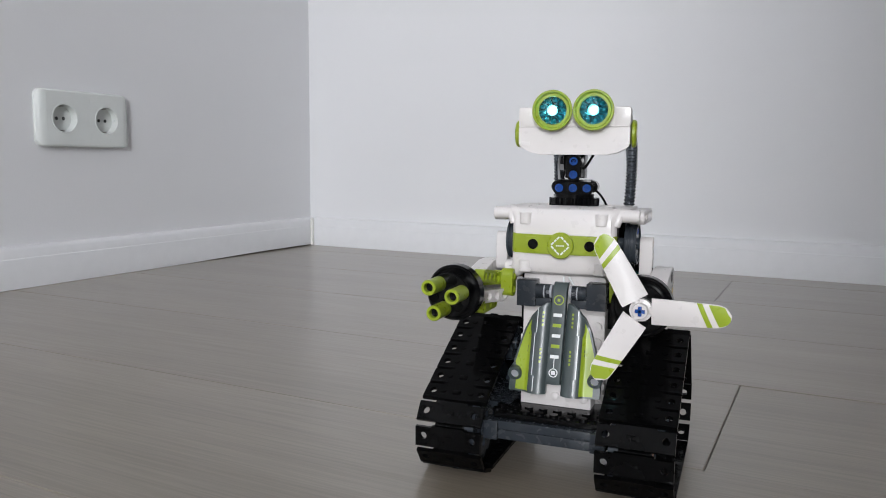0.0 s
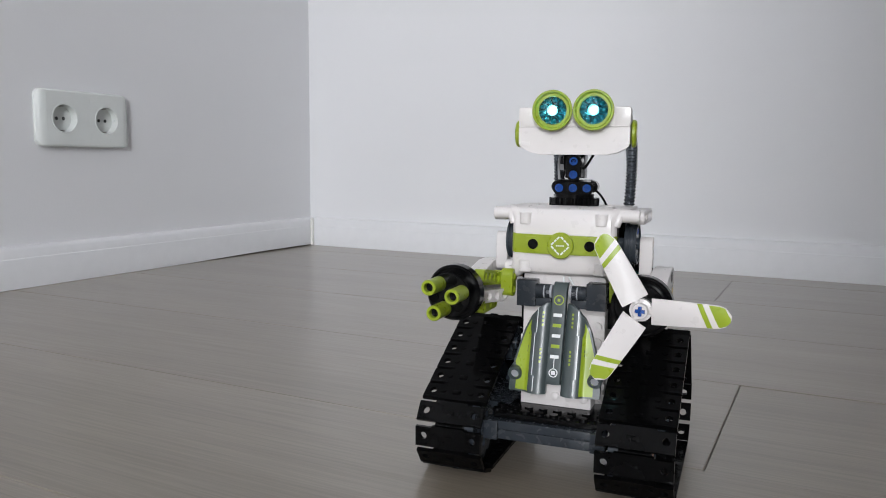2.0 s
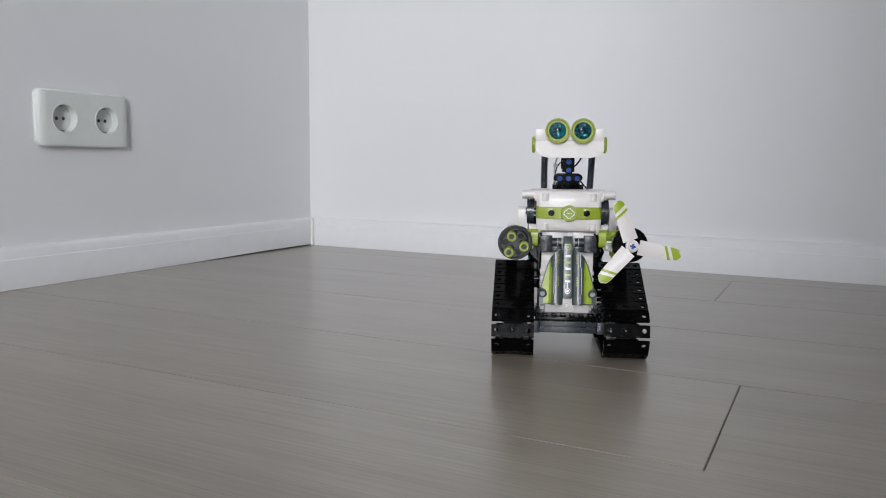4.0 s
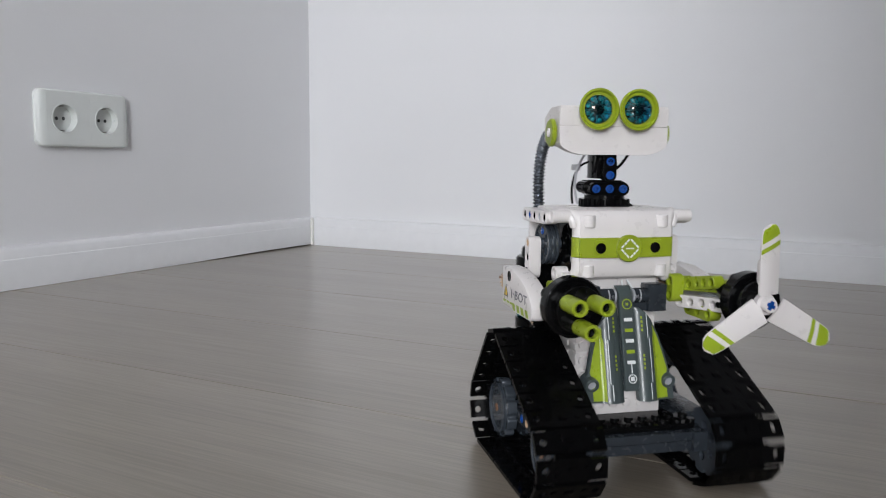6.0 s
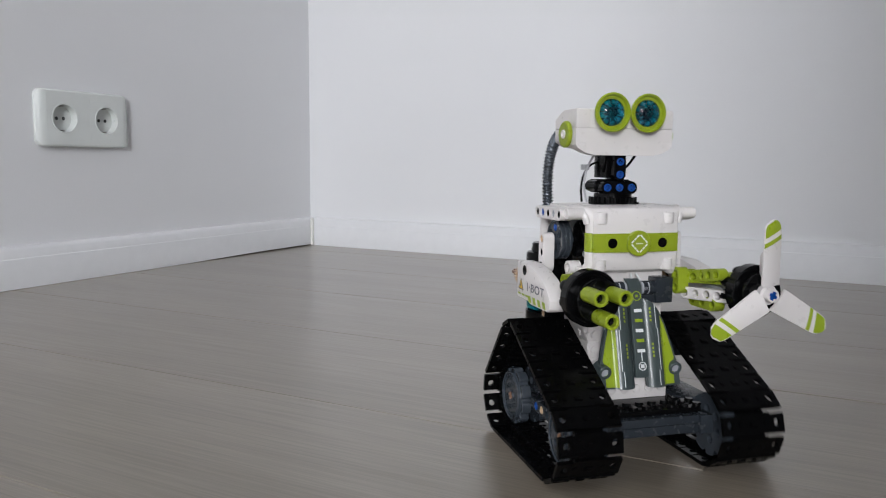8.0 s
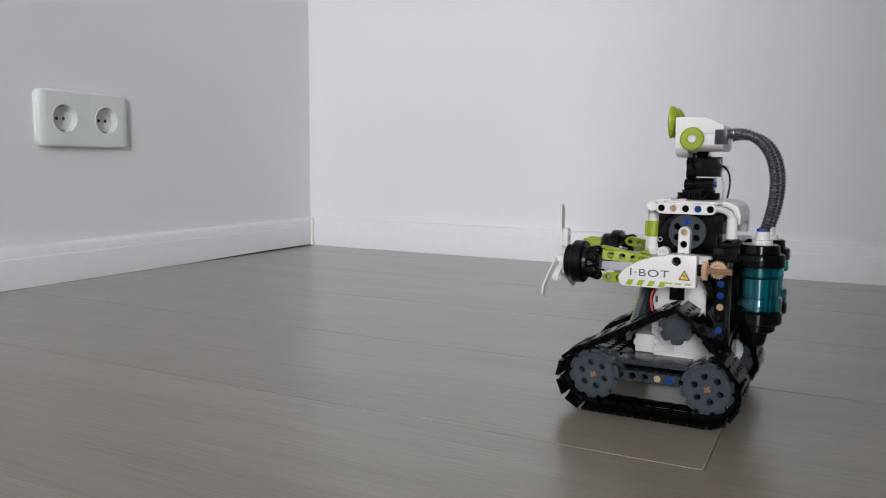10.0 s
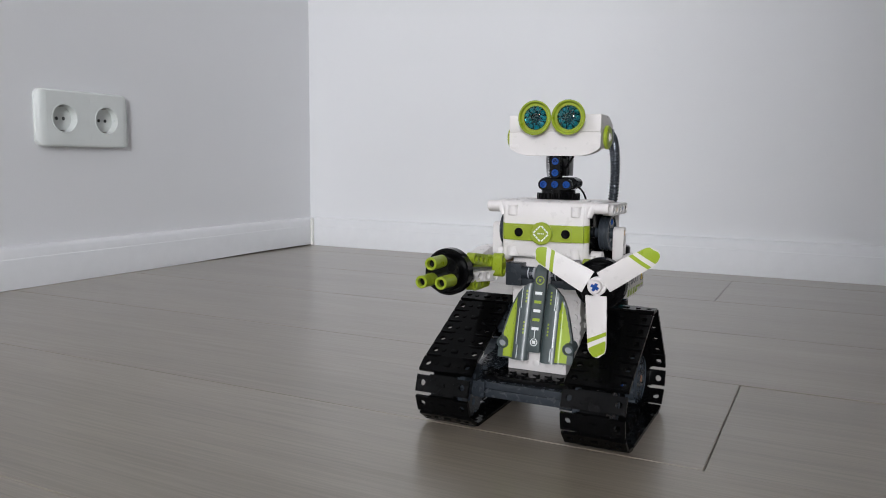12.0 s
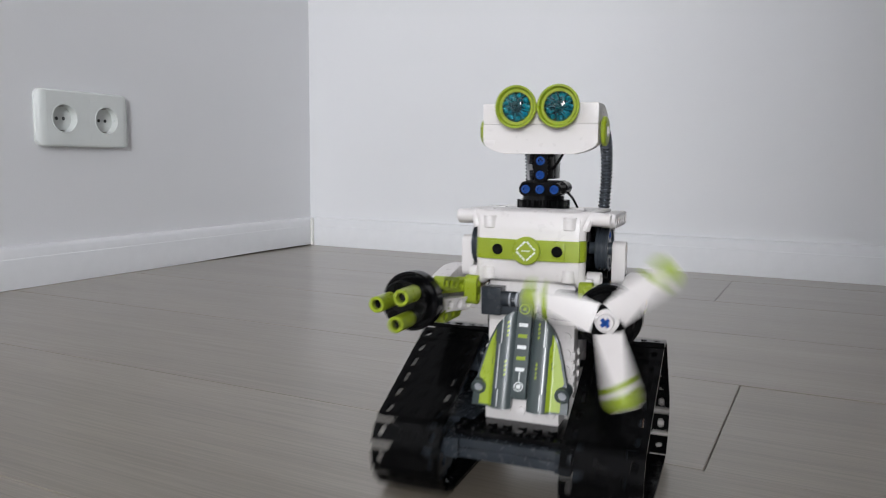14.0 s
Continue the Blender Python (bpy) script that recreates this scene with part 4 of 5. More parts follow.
def build_gun(robot):
    s = -1
    build_arm(robot, s)
    hub = part("barrel_disc", revolve(bmesh.new(), [(0, 11.4), (0.9, 11.8), (3.0, 11.8), (3.5, 11.4), (3.5, 0)], (0, 0, 0), (1, 0, 0), 44), BLACK, robot, "black turning barrel disc", at=pose(0.0602, s * GUN_Y / 1000, ARMS_Z / 1000))
    for k in range(3):
        a = 2 * math.pi * k / 3
        p = (0, 7.7 * math.cos(a), 7.7 * math.sin(a))
        b = bmesh.new()
        revolve(b, [(3.4, 4.0), (10.5, 4.0), (10.5, 3.85), (11.0, 3.85), (11.0, 4.0), (18.2, 4.0), (18.6, 3.7), (18.6, 2.7), (18.3, 2.4), (13.0, 2.3), (13.0, 0)], p, (1, 0, 0), 28)
        bar = part("barrel", b, LIME, hub, "lime green hollow barrel")
        b = bmesh.new()
        revolve(b, [(13.1, 2.25), (15.4, 2.25), (15.4, 0)], p, (1, 0, 0), 20)
        part("bore", b, BLACK, bar)
        a += math.pi / 3
        b = bmesh.new()
        revolve(b, [(3.4, 2.6), (3.8, 2.6), (3.8, 2.0), (3.6, 2.0), (3.6, 0)], (0, 8.2 * math.cos(a), 8.2 * math.sin(a)), (1, 0, 0), 18)
        part("disc_hole", b, RUBBER, hub)
    return hub


def build_propeller(robot):
    build_arm(robot, 1)
    hub = part("propeller_hub", revolve(bmesh.new(), [(-5.2, 4.6), (-4.8, 5.4), (-1.6, 5.4), (-1.2, 3.7), (1.6, 3.8), (2.4, 3.5), (2.4, 2.6), (1.6, 2.7), (1.6, 0)], (0, 0, 0), (1, 0, 0), 28), WHITE, robot, "white propeller hub", at=pose(0.0666, ARMS_Y / 1000 + 0.0007, ARMS_Z / 1000))
    b = bmesh.new()
    box(b, 1.5, 2.6, -2.3, 2.3, -0.85, 0.85, 0.1)
    box(b, 1.5, 2.6, -0.85, 0.85, -2.3, 2.3, 0.1)
    part("axle_end", b, BLUE, hub, "blue cross axle end")
    for k in range(3):
        rot = Matrix.Rotation(2 * math.pi * k / 3, 4, "X")

        def skin(r0, r1, lift, inset, skew=0.0):
            """A strip of the twisted blade between two radii."""
            b = bmesh.new()
            rows = []
            n = 14
            for i in range(n + 1):
                r = r0 + (r1 - r0) * i / n
                tilt = radians(14 - 10 * (r - 6) / 36)
                row = []
                for j in range(7):
                    v = j / 3 - 1
                    q = min(r1 if skew == 0 else 40.3, max(5.2, r + skew * v * 6))
                    half = 6.7 - 1.1 * min(1, max(0, (q - 8) / 25))
                    if q > 33.0:
                        half *= math.sqrt(max(0.0, 1 - ((q - 33.0) / 7.65) ** 2)) ** 0.8
                    half = max(0.25, half - inset)
                    w = half * v
                    cup = 0.9 * (1 - (w / 7) ** 2)
                    row.append(Vector((w * math.sin(tilt) + cup + lift, q, w * math.cos(tilt))))
                rows.append(row)
            th = Vector((-1.1 if lift == 0 else -0.5, 0, 0))
            front = [[b.verts.new(p) for p in row] for row in rows]
            back = [[b.verts.new(p + th) for p in row] for row in rows]
            for i in range(n):
                for j in range(6):
                    b.faces.new((front[i][j], front[i][j + 1], front[i + 1][j + 1], front[i + 1][j]))
                    b.faces.new((back[i][j], back[i + 1][j], back[i + 1][j + 1], back[i][j + 1]))
                for j in (0, 6):
                    b.faces.new((front[i][j], front[i + 1][j], back[i + 1][j], back[i][j]))
            for i in (0, n):
                for j in range(6):
                    b.faces.new((front[i][j], back[i][j], back[i][j + 1], front[i][j + 1]))
            bmesh.ops.recalc_face_normals(b, faces=b.faces)
            b.transform(rot)
            return b

        blade = part("blade", skin(5.2, 40.6, 0, 0), WHITE, hub, "white blade with lime striped tip")
        part("tip_print", skin(33.0, 40.3, 0.12, 0.35, -0.42), PRINT_LIME, blade, "lime green printed tip")
        part("stripe_print", skin(27.8, 30.2, 0.12, 0.05, -0.42), PRINT_LIME, blade, "lime green printed stripe")
        b = bmesh.new()
        rod(b, (-2, 4, 0), (-2, 22, 0), 2.0, 12)
        beam(b, 12, 0, 20, 0, 2, "x", -5.5, -1.2, 3.4, 2.2)
        b.transform(rot)
        part("blade_root", b, WHITE, blade)
    return hub


def build_waist(robot):
    b = bmesh.new()
    box(b, -33.8, 2.4, -23.0, 23.0, 31.5, 112, 0.3)
    for i in range(6):
        z = 38 + 9 * i
        for s in (-1, 1):
            revolve(b, [(0, 2.4), (1.6, 2.4)], (3, s * 20, z), (1, 0, 0), 16)
    box(b, 3, 8, -15, 15, 36, 60, 0.3)
    box(b, 3, 18.5, -20, 20, 38.5, 51.5, 0.4)
    for y in (-16, -8, 0, 8, 16):
        revolve(b, [(0, 2.4), (1.5, 2.4), (1.7, 2.1), (1.7, 0)], (18.5, y, 44.6), (1, 0, 0), 16)
    # toothed edges of the side bricks
    for s in (-1, 1):
        for x in (-9.0, 2.4):
            for i in range(6):
                box(b, x - 1.2, x + 1.6, *sorted((s * 22.9, s * 24.8)), 40.5 + 6.2 * i, 43.9 + 6.2 * i, 0.2)
    column = part("waist_column", b, WHITE, robot, "white brick waist column")
    for k, (z0, z1) in enumerate(((31.5, 41.0), (41.0, 60.2), (60.2, 69.8), (69.8, 89.0), (89.0, 111.8))):
        for x0, x1 in (((-34.5, -10.0), (-10.0, 3.0)) if k % 2 else ((-34.5, -18.0), (-18.0, 3.0))):
            for s in (-1, 1):
                bb = bmesh.new()
                box(bb, x0 + 0.12, x1 - 0.12, *sorted((s * 0.2, s * 23.8)), z0 + 0.12, z1 - 0.12, 0.35)
                part("brick", bb, WHITE, column)
    for s in (-1, 1):
        b = bmesh.new()
        box(b, -47, -31, *sorted((s * 23.9, s * 27.0)), 52, 110, 0.4)
        part("column_plate", b, BLACK, column)
        b = bmesh.new()
        box(b, -16, -6, *sorted((s * 23.9, s * 27.5)), 80, 110, 0.4)
        part("column_plate", b, BLACK, column)
    for s in (-1, 1):
        for name, mat, dx, r, label in (("red_wire", RED, 0.0, 0.9, "thin red wire"), ("white_wire", PRINT_WHITE, -2.4, 0.7, "thin white wire"), ("black_wire", BLACK, -4.6, 0.7, "thin black wire")):
            b = bmesh.new()
            sweep(b, bezier((5 + dx, s * 12, 85), (11 + dx, s * 14.5, 83), (10.5 + dx, s * 14.5, 75), (8 + dx, s * 12, 66), 12), [r] * 13, 8)
            part(name, b, mat, column, label)
        b = bmesh.new()
        sweep(b, bezier((-28, s * 27, 99), (-31, s * 39, 97), (-37, s * 39, 84), (-38, s * 27, 78), 14), [1.6] * 15, 10)
        part("cable_loop", b, BLACK, column, "black cable loop")
    # hinge bar
    b = bmesh.new()
    for s in (-1, 1):
        box(b, 2, 12.5, *sorted((s * 14.5, s * 25.5)), 93.5, 108.5, 0.5)
        revolve(b, [(6.2, 4.1), (14.5, 4.1)], (9.5, 0, 102.5), (0, s, 0), 22)
        box(b, 4, 11, *sorted((s * 5.5, s * 14.5)), 93.8, 98.6, 0.4)
    hinge = part("hinge_block", b, DARKGREY, robot, "dark grey hinge blocks")
    for s in (-1, 1):
        b = bmesh.new()
        revolve(b, [(4.9, 3.9), (8.2, 3.9), (8.2, 3.4), (9.0, 3.4), (9.0, 4.0), (9.8, 4.0)], (9.7, 0, 102.5), (0, s, 0), 22)
        part("bush", b, LIGHTGREY, hinge)
        b = bmesh.new()
        rod(b, (7, s * 1.5 + 2, 111), (8, s * 3 + 4, 106), 0.6, 8)
        part("link_wire", b, PRINT_WHITE, hinge)


# the breast plates lie on a slanted plane: lower edge ahead
def slant(z):
    return 9.5 + (104 - z) * 0.26


PLATE_Y = 0.875


def build_plates(robot):
    b = bmesh.new()
    rows = []
    n = 16
    for i in range(n + 1):
        z = 108 - 55 * i / n
        x = slant(z) + 4.2
        if z > 104:
            x -= (z - 104) ** 2 * 0.18
        if z < 56:
            x -= (56 - z) ** 2 * 0.12
        rows.append([b.verts.new((x + dx, y, z)) for y, dx in ((-4.1, -3), (-4.1, -0.5), (-3.7, 0), (0, 0.35), (3.7, 0), (4.1, -0.5), (4.1, -3))])
    for a, c in zip(rows, rows[1:]):
        for k in range(7):
            b.faces.new((a[k], a[(k + 1) % 7], c[(k + 1) % 7], c[k]))
    b.faces.new(rows[0])
    b.faces.new(rows[-1])
    bmesh.ops.recalc_face_normals(b, faces=b.faces)
    bar = part("centre_bar", b, SLATE, robot, "glossy slate centre bar with printed marks")
    ang = math.atan(0.26)

    def decal(z, w, h, mat, y=0.0, ring=None):
        m = Matrix.Translation((slant(z) + 4.62, y, z)) @ Matrix.Rotation(-ang, 4, "Y")
        d = bmesh.new()
        if ring:
            prism(d, circle(0, 0, ring[0], 28), [(0, 0, ring[1], 24)], "x", -0.12, 0.1, 0.0, m)
        else:
            bmesh.ops.create_cube(d, size=1.0, matrix=m @ Matrix.Diagonal((0.2, w, h, 1)))
        part("printed_mark", d, mat, bar)

    decal(98.8, 0, 0, PRINT_LIME, ring=(2.9, 2.3))
    decal(98.8, 1.5, 1.5, PRINT_LIME)
    for i, mat in enumerate((PRINT_WHITE, PRINT_LIME, PRINT_WHITE, PRINT_LIME, PRINT_WHITE)):
        decal(90.6 - 5.6 * i, 4.8, 1.9, mat)
    decal(64.8, 0.5, 5.0, PRINT_WHITE)
    decal(59.6, 0, 0, PRINT_WHITE, ring=(2.5, 2.0))
    decal(59.6, 2.2, 2.2, PRINT_WHITE)

    # outline of one plate: half-width limits by height
    def outer(z):
        pts = ((44, 29.4), (52, 29.4), (60, 28.2), (72, 24.8), (82, 21.4), (89, 17.4), (94, 12.5), (96.5, 8.5))
        for (z0, y0), (z1, y1) in zip(pts, pts[1:]):
            if z <= z1:
                return y0 + (y1 - y0) * (z - z0) / (z1 - z0)
        return 8.5

    def surf(y, z):
        """How far the plate's face stands ahead: a rounded rib beside the bar, flatter outside."""
        t = y - 11.5
        rib = 4.6 * math.sqrt(max(0.0, 1 - (t / 7.6) ** 2)) if abs(t) < 7.6 else 0.0
        flat = 2.2 - 0.10 * max(0, y - 17)
        return slant(z) - 1.0 + max(rib, flat)

    def sheet(s, lo, hi, z0, z1, lift, thick, n=20, mcount=16):
        b = bmesh.new()
        fr, bk = [], []
        for i in range(n + 1):
            z = z0 + (z1 - z0) * i / n
            a, c = lo(z), hi(z)
            f_row, b_row = [], []
            for j in range(mcount + 1):
                y = a + (c - a) * j / mcount
                x = surf(y, z) + lift
                f_row.append(b.verts.new((x, s * y * PLATE_Y, z)))
                b_row.append(b.verts.new((x - thick, s * y * PLATE_Y, z)))
            fr.append(f_row)
            bk.append(b_row)
        for i in range(n):
            for j in range(mcount):
                b.faces.new((fr[i][j], fr[i][j + 1], fr[i + 1][j + 1], fr[i + 1][j]))
                b.faces.new((bk[i][j], bk[i + 1][j], bk[i + 1][j + 1], bk[i][j + 1]))
            for j in (0, mcount):
                b.faces.new((fr[i][j], fr[i + 1][j], bk[i + 1][j], bk[i][j]))
        for i in (0, n):
            for j in range(mcount):
                b.faces.new((fr[i][j], bk[i][j], bk[i][j + 1], fr[i][j + 1]))
        bmesh.ops.recalc_face_normals(b, faces=b.faces)
        return b

    for s in (-1, 1):
        plate = part("breast_plate", sheet(s, lambda z: 4.9 + (0.6 if z > 94 else 0), outer, 47, 96.5, 0, 3.2), SLATE, robot, "curved slate breast plate printed lime and white")
        part("lime_print", sheet(s, lambda z: 16.6 + (0.8 if z > 80 else 0), lambda z: min(outer(z) - 1.3, 25.0 if z < 62 else 99), 48.0, 86.5, 0.12, 0.6, 16, 8), PRINT_LIME, plate, "lime green printed field")
        # thin white circuit line and rows of lime dots
        part("line_print", sheet(s, lambda z: 12.9 if z > 80 else 13.9, lambda z: 13.4 if z > 80 else 14.4, 80.2, 94, 0.12, 0.5, 8, 2), PRINT_WHITE, plate)
        part("line_print", sheet(s, lambda z: 13.9, lambda z: 14.4, 57, 80, 0.12, 0.5, 8, 2), PRINT_WHITE, plate)
        part("line_print", sheet(s, lambda z: 12.7, lambda z: 13.2, 48.4, 56.6, 0.12, 0.5, 6, 2), PRINT_WHITE, plate)
        for z0 in (84, 64):
            for i in range(4):
                z = z0 + 2.2 * i
                part("dot_print", sheet(s, lambda q: 9.0, lambda q: 10.2, z, z + 1.3, 0.12, 0.5, 1, 1), PRINT_LIME, plate)
        b = bmesh.new()
        revolve(b, [(-6, 4.0), (2.6, 4.0), (3.0, 3.6), (3.0, 2.5), (1.6, 2.3), (1.6, 0)], (slant(56.8) - 0.6, s * 22.6, 56.8), (1, 0, -0.2), 24)
        ring = part("pin_ring", b, SLATE, plate, "dark round pin eyelet")
        b = bmesh.new()
        revolve(b, [(1.7, 2.2), (2.1, 2.2), (2.1, 1.2), (1.9, 0)], (slant(56.8) - 0.6, s * 22.6, 56.8), (1, 0, -0.2), 16)
        part("pin_core", b, LIGHTGREY, ring)


FRONT_X, WHEEL_Z, SPROCKET = 38.7, 27.0, (-16.0, 64.4)
TRACK_Y0, TRACK_Y1 = 30.2, 67.2
GROUND = 3.1


def build_chassis(robot):
    b = bmesh.new()
    box(b, 36, 45.5, -25, 25, 25.2, 30.4, 0.3)
    box(b, 36, 45.5, -25, 25, 30.6, 35.2, 0.3)
    part("front_bumper", b, DARKGREY, robot, "dark grey brick front bumper")
    for s in (-1, 1):
        b = bmesh.new()
        box(b, 37, 47.5, *sorted((s * 25.2, s * 33.0)), 25.0, 35.4, 0.35)
        part("bumper_brick", b, DARKGREY, robot)
        b = bmesh.new()
        beam(b, -30, 27.6, 30, 27.6, 8, "y", *sorted((s * 43.0, s * 49.5)))
        side = part("side_beam", b, DARKGREY, robot, "dark grey holed side beam")
        for x, mat in ((-13, BLUE), (-4.5, TAN)):
            pin(side, (x, s * 49.1, 27.6), (0, s, 0), mat, 2.4)
        b = bmesh.new()
        box(b, -24, 24, *sorted((s * 24.5, s * 47.0)), 35.0, 38.6, 0.35)
        part("side_plate", b, DARKGREY, robot)
    b = bmesh.new()
    box(b, 4, 41, -29, 29, 35.4, 38.4, 0.3)
    for i in range(8):
        for x in (38, 30):
            revolve(b, [(38.4, 2.4), (40.0, 2.4), (40.2, 2.2), (40.2, 0)], (x, -28 + 8 * i, 0), (0, 0, 1), 14)
    part("studded_plate", b, BLACK, robot, "black studded front deck plate")
    b = bmesh.new()
    box(b, -40, 36, -28, 28, 24, 33.4, 0.4)
    box(b, -46, -35.5, -26, 26, 33.4, 56, 0.4)
    part("chassis", b, BLACK, robot, "black chassis under the waist")
    for s in (-1, 1):
        b = bmesh.new()
        rod(b, (FRONT_X, s * 20, WHEEL_Z), (FRONT_X, s * 55.5, WHEEL_Z), 2.0)
        rod(b, (-FRONT_X, s * 20, WHEEL_Z), (-FRONT_X, s * 55.5, WHEEL_Z), 2.0)
        rod(b, (SPROCKET[0], s * 20, SPROCKET[1]), (SPROCKET[0], s * 52, SPROCKET[1]), 2.0)
        part("wheel_axle", b, BLACK, robot)
        b = bmesh.new()
        prism(b, [(-40 + x, 36 + z) for x, z in toothed(9.0, 10.6, 22)], [(-40, 36, 6.0, 20)], "y", *sorted((s * 29, s * 31.5)))
        part("drive_gear", b, PRINT_WHITE, robot, "white toothed drive gear")


def toothed(r_in, r_out, n):
    pts = []
    for i in range(n):
        for r, d in ((r_out - 0.25, 0.0), (r_out, 0.12), (r_out, 0.34), (r_out, 0.56), (r_out - 0.25, 0.68), (r_in + 0.4, 0.74), (r_in, 0.84), (r_in + 0.4, 0.94)):
            a = 2 * math.pi * (i + d) / n
            pts.append((r * math.cos(a), r * math.sin(a)))
    return pts


def build_wheel(robot, x, z, s, big, holed):
    """A toothed track wheel with a raised rim and a plain or holed face; it turns about its own origin."""
    y1 = 56.0 if big else 53.0
    b = bmesh.new()
    R = 18.0 if big else 11.2
    rr = 15.4 if big else 8.0
    holes = [(8.6 * math.cos(math.pi / 3 * k + 0.3), 8.6 * math.sin(math.pi / 3 * k + 0.3), 2.3) for k in range(6)] if big and holed else []
    prism(b, toothed(R - 2.6, R, 10 if big else 6), holes, "y", *sorted((-s * 7.0, -s * 1.0)), 0.3)
    prism(b, toothed(R - 2.6, R, 10 if big else 6), [(8.6 * math.cos(math.pi / 3 * k + 0.3), 8.6 * math.sin(math.pi / 3 * k + 0.3), 2.6) for k in range(6)] if big else [], "y", *sorted((-s * 20.0, -s * 14.0)), 0.0)
    prism(b, circle(0, 0, rr, 44), holes, "y", *sorted((-s * 1.0, s * 0.0)), 0.0)
    prism(b, circle(0, 0, rr, 44), [(0, 0, rr - 1.3, 40)], "y", *sorted((0, s * 0.9)), 0.25)
    if big and not holed:
        prism(b, circle(0, 0, rr - 2.4, 40), [(0, 0, rr - 3.4, 36)], "y", *sorted((0, s * 0.6)), 0.2)
    if not big:
        prism(b, circle(0, 0, 5.4, 30), [(0, 0, 4.4, 26)], "y", *sorted((0, s * 0.6)), 0.2)
    rod(b, (0, -s * 21, 0), (0, s * 0.4, 0), 4.0, 20)
    w = part("track_wheel", b, PULLEY, robot, "dark grey toothed track wheel", at=pose(x / 1000, s * y1 / 1000, z / 1000))
    b = bmesh.new()
    box(b, -2.3, 2.3, *sorted((s * 0.4, s * 0.9)), -0.8, 0.8)
    box(b, -0.8, 0.8, *sorted((s * 0.4, s * 0.9)), -2.3, 2.3)
    part("axle_end", b, plastic_brown if big else PULLEY, w)
    return w


# track line: the hull of three circles, run the way the links go
def track_line():
    cs = [(-FRONT_X, WHEEL_Z, 19.4), (FRONT_X, WHEEL_Z, 19.4), (SPROCKET[0], SPROCKET[1], 12.6)]
    segs = []
    tangents = []
    for i in range(3):
        (x0, z0, r0), (x1, z1, r1) = cs[i], cs[(i + 1) % 3]
        d, L = math.atan2(z1 - z0, x1 - x0), math.hypot(x1 - x0, z1 - z0)
        a = d - math.acos((r0 - r1) / L)
        tangents.append(a)
    for i in range(3):
        (x0, z0, r0), (x1, z1, r1) = cs[i], cs[(i + 1) % 3]
        a = tangents[i]
        p = (x0 + r0 * math.cos(a), z0 + r0 * math.sin(a))
        q = (x1 + r1 * math.cos(a), z1 + r1 * math.sin(a))
        segs.append(("line", p, q, math.hypot(q[0] - p[0], q[1] - p[1]), a))
        turn = (tangents[(i + 1) % 3] - a) % (2 * math.pi)
        segs.append(("arc", cs[(i + 1) % 3], a, turn * r1, turn))
    return segs


TRACK = track_line()
TRACK_LEN = sum(sg[3] for sg in TRACK)
LINKS = round(TRACK_LEN / 12.0)


def on_track(u):
    """Place and pitch angle on the loop, u millimetres along it."""
    u %= TRACK_LEN
    for sg in TRACK:
        if u <= sg[3]:
            if sg[0] == "line":
                t = u / sg[3]
                return sg[1][0] + (sg[2][0] - sg[1][0]) * t, sg[1][1] + (sg[2][1] - sg[1][1]) * t, sg[4] + math.pi / 2
            a = sg[2] + sg[4] * u / sg[3]
            cx, cz, r = sg[1]
            return cx + r * math.cos(a), cz + r * math.sin(a), a + math.pi / 2
        u -= sg[3]
    return on_track(0.0)


def link_mesh(s):
    """One track link: x along the track, z towards the wheels."""
    y0, y1 = TRACK_Y0, TRACK_Y1 + (1.8 if s > 0 else 0)
    m = s
    b = bmesh.new()
    mid = (y0 + y1) / 2
    L = 5.75
    # tread plate with two drain holes near each end, split by the hinge knuckles
    out = [(-L, y0), (L - 0.6, y0), (L - 0.6, y0 + 9), (L + 0.4, y0 + 9.5), (L + 0.4, y1 - 9.5), (L - 0.6, y1 - 9), (L - 0.6, y1), (-L, y1)]
    prism(b, [(x, m * y) for x, y in out], [(0.2, m * (y1 - 4.6), 2.0), (0.2, m * (y0 + 4.6), 2.0)], "z", -3.6, -1.4, 0.0)
    for ya, yb in ((mid - 9.5, mid - 5.5), (mid + 5.5, mid + 9.5)):
        box(b, -4.4, 4.6, *sorted((m * ya, m * yb)), -1.4, 2.2, 0.3)
    box(b, -2.0, 2.2, *sorted((m * (mid - 5.5), m * (mid + 5.5))), -1.4, 1.4, 0.3)
    rod(b, (5.6, m * (mid - 8.0), 0.2), (5.6, m * (mid + 8.0), 0.2), 1.7, 10)
    # grouser ribs on the tread
    box(b, -1.4, 1.2, *sorted((m * (mid - 2.2), m * (mid + 2.2))), -4.3, -3.5, 0.25)
    box(b, -5.6, -4.5, *sorted((m * (mid + 7.5), m * (y1 - 0.3))), -3.9, -3.5, 0.2)
    box(b, -5.6, -4.5, *sorted((m * (y0 + 0.3), m * (mid - 7.5))), -3.9, -3.5, 0.2)
    for ya in (mid - 8, mid + 8):
        rod(b, (0.4, m * ya, -4.1), (0.4, m * ya, -3.5), 1.5, 10)
    return mesh_of("track_link", b, RUBBER, 0.001)


def link_pose(u):
    x, z, a = on_track(u)
    return pose(x / 1000, 0, z / 1000, 0, -math.degrees(a), 0)


DIODES, WHEELS, TRACKS = [], [], []
plastic_brown = plastic("brown_plastic", (0.22, 0.11, 0.06), 0.32, 0.06)
robot = thing("toy_robot", "white, lime and black brick-built toy robot on tracks", "toy robot")
build_head(robot)
build_neck(robot)
for side in (-1, 1):
    build_hose(robot, side)
    build_tank(robot, side)
build_torso(robot)
build_back(robot)
build_waist(robot)
build_plates(robot)
build_chassis(robot)
GUN = build_gun(robot)
PROP = build_propeller(robot)
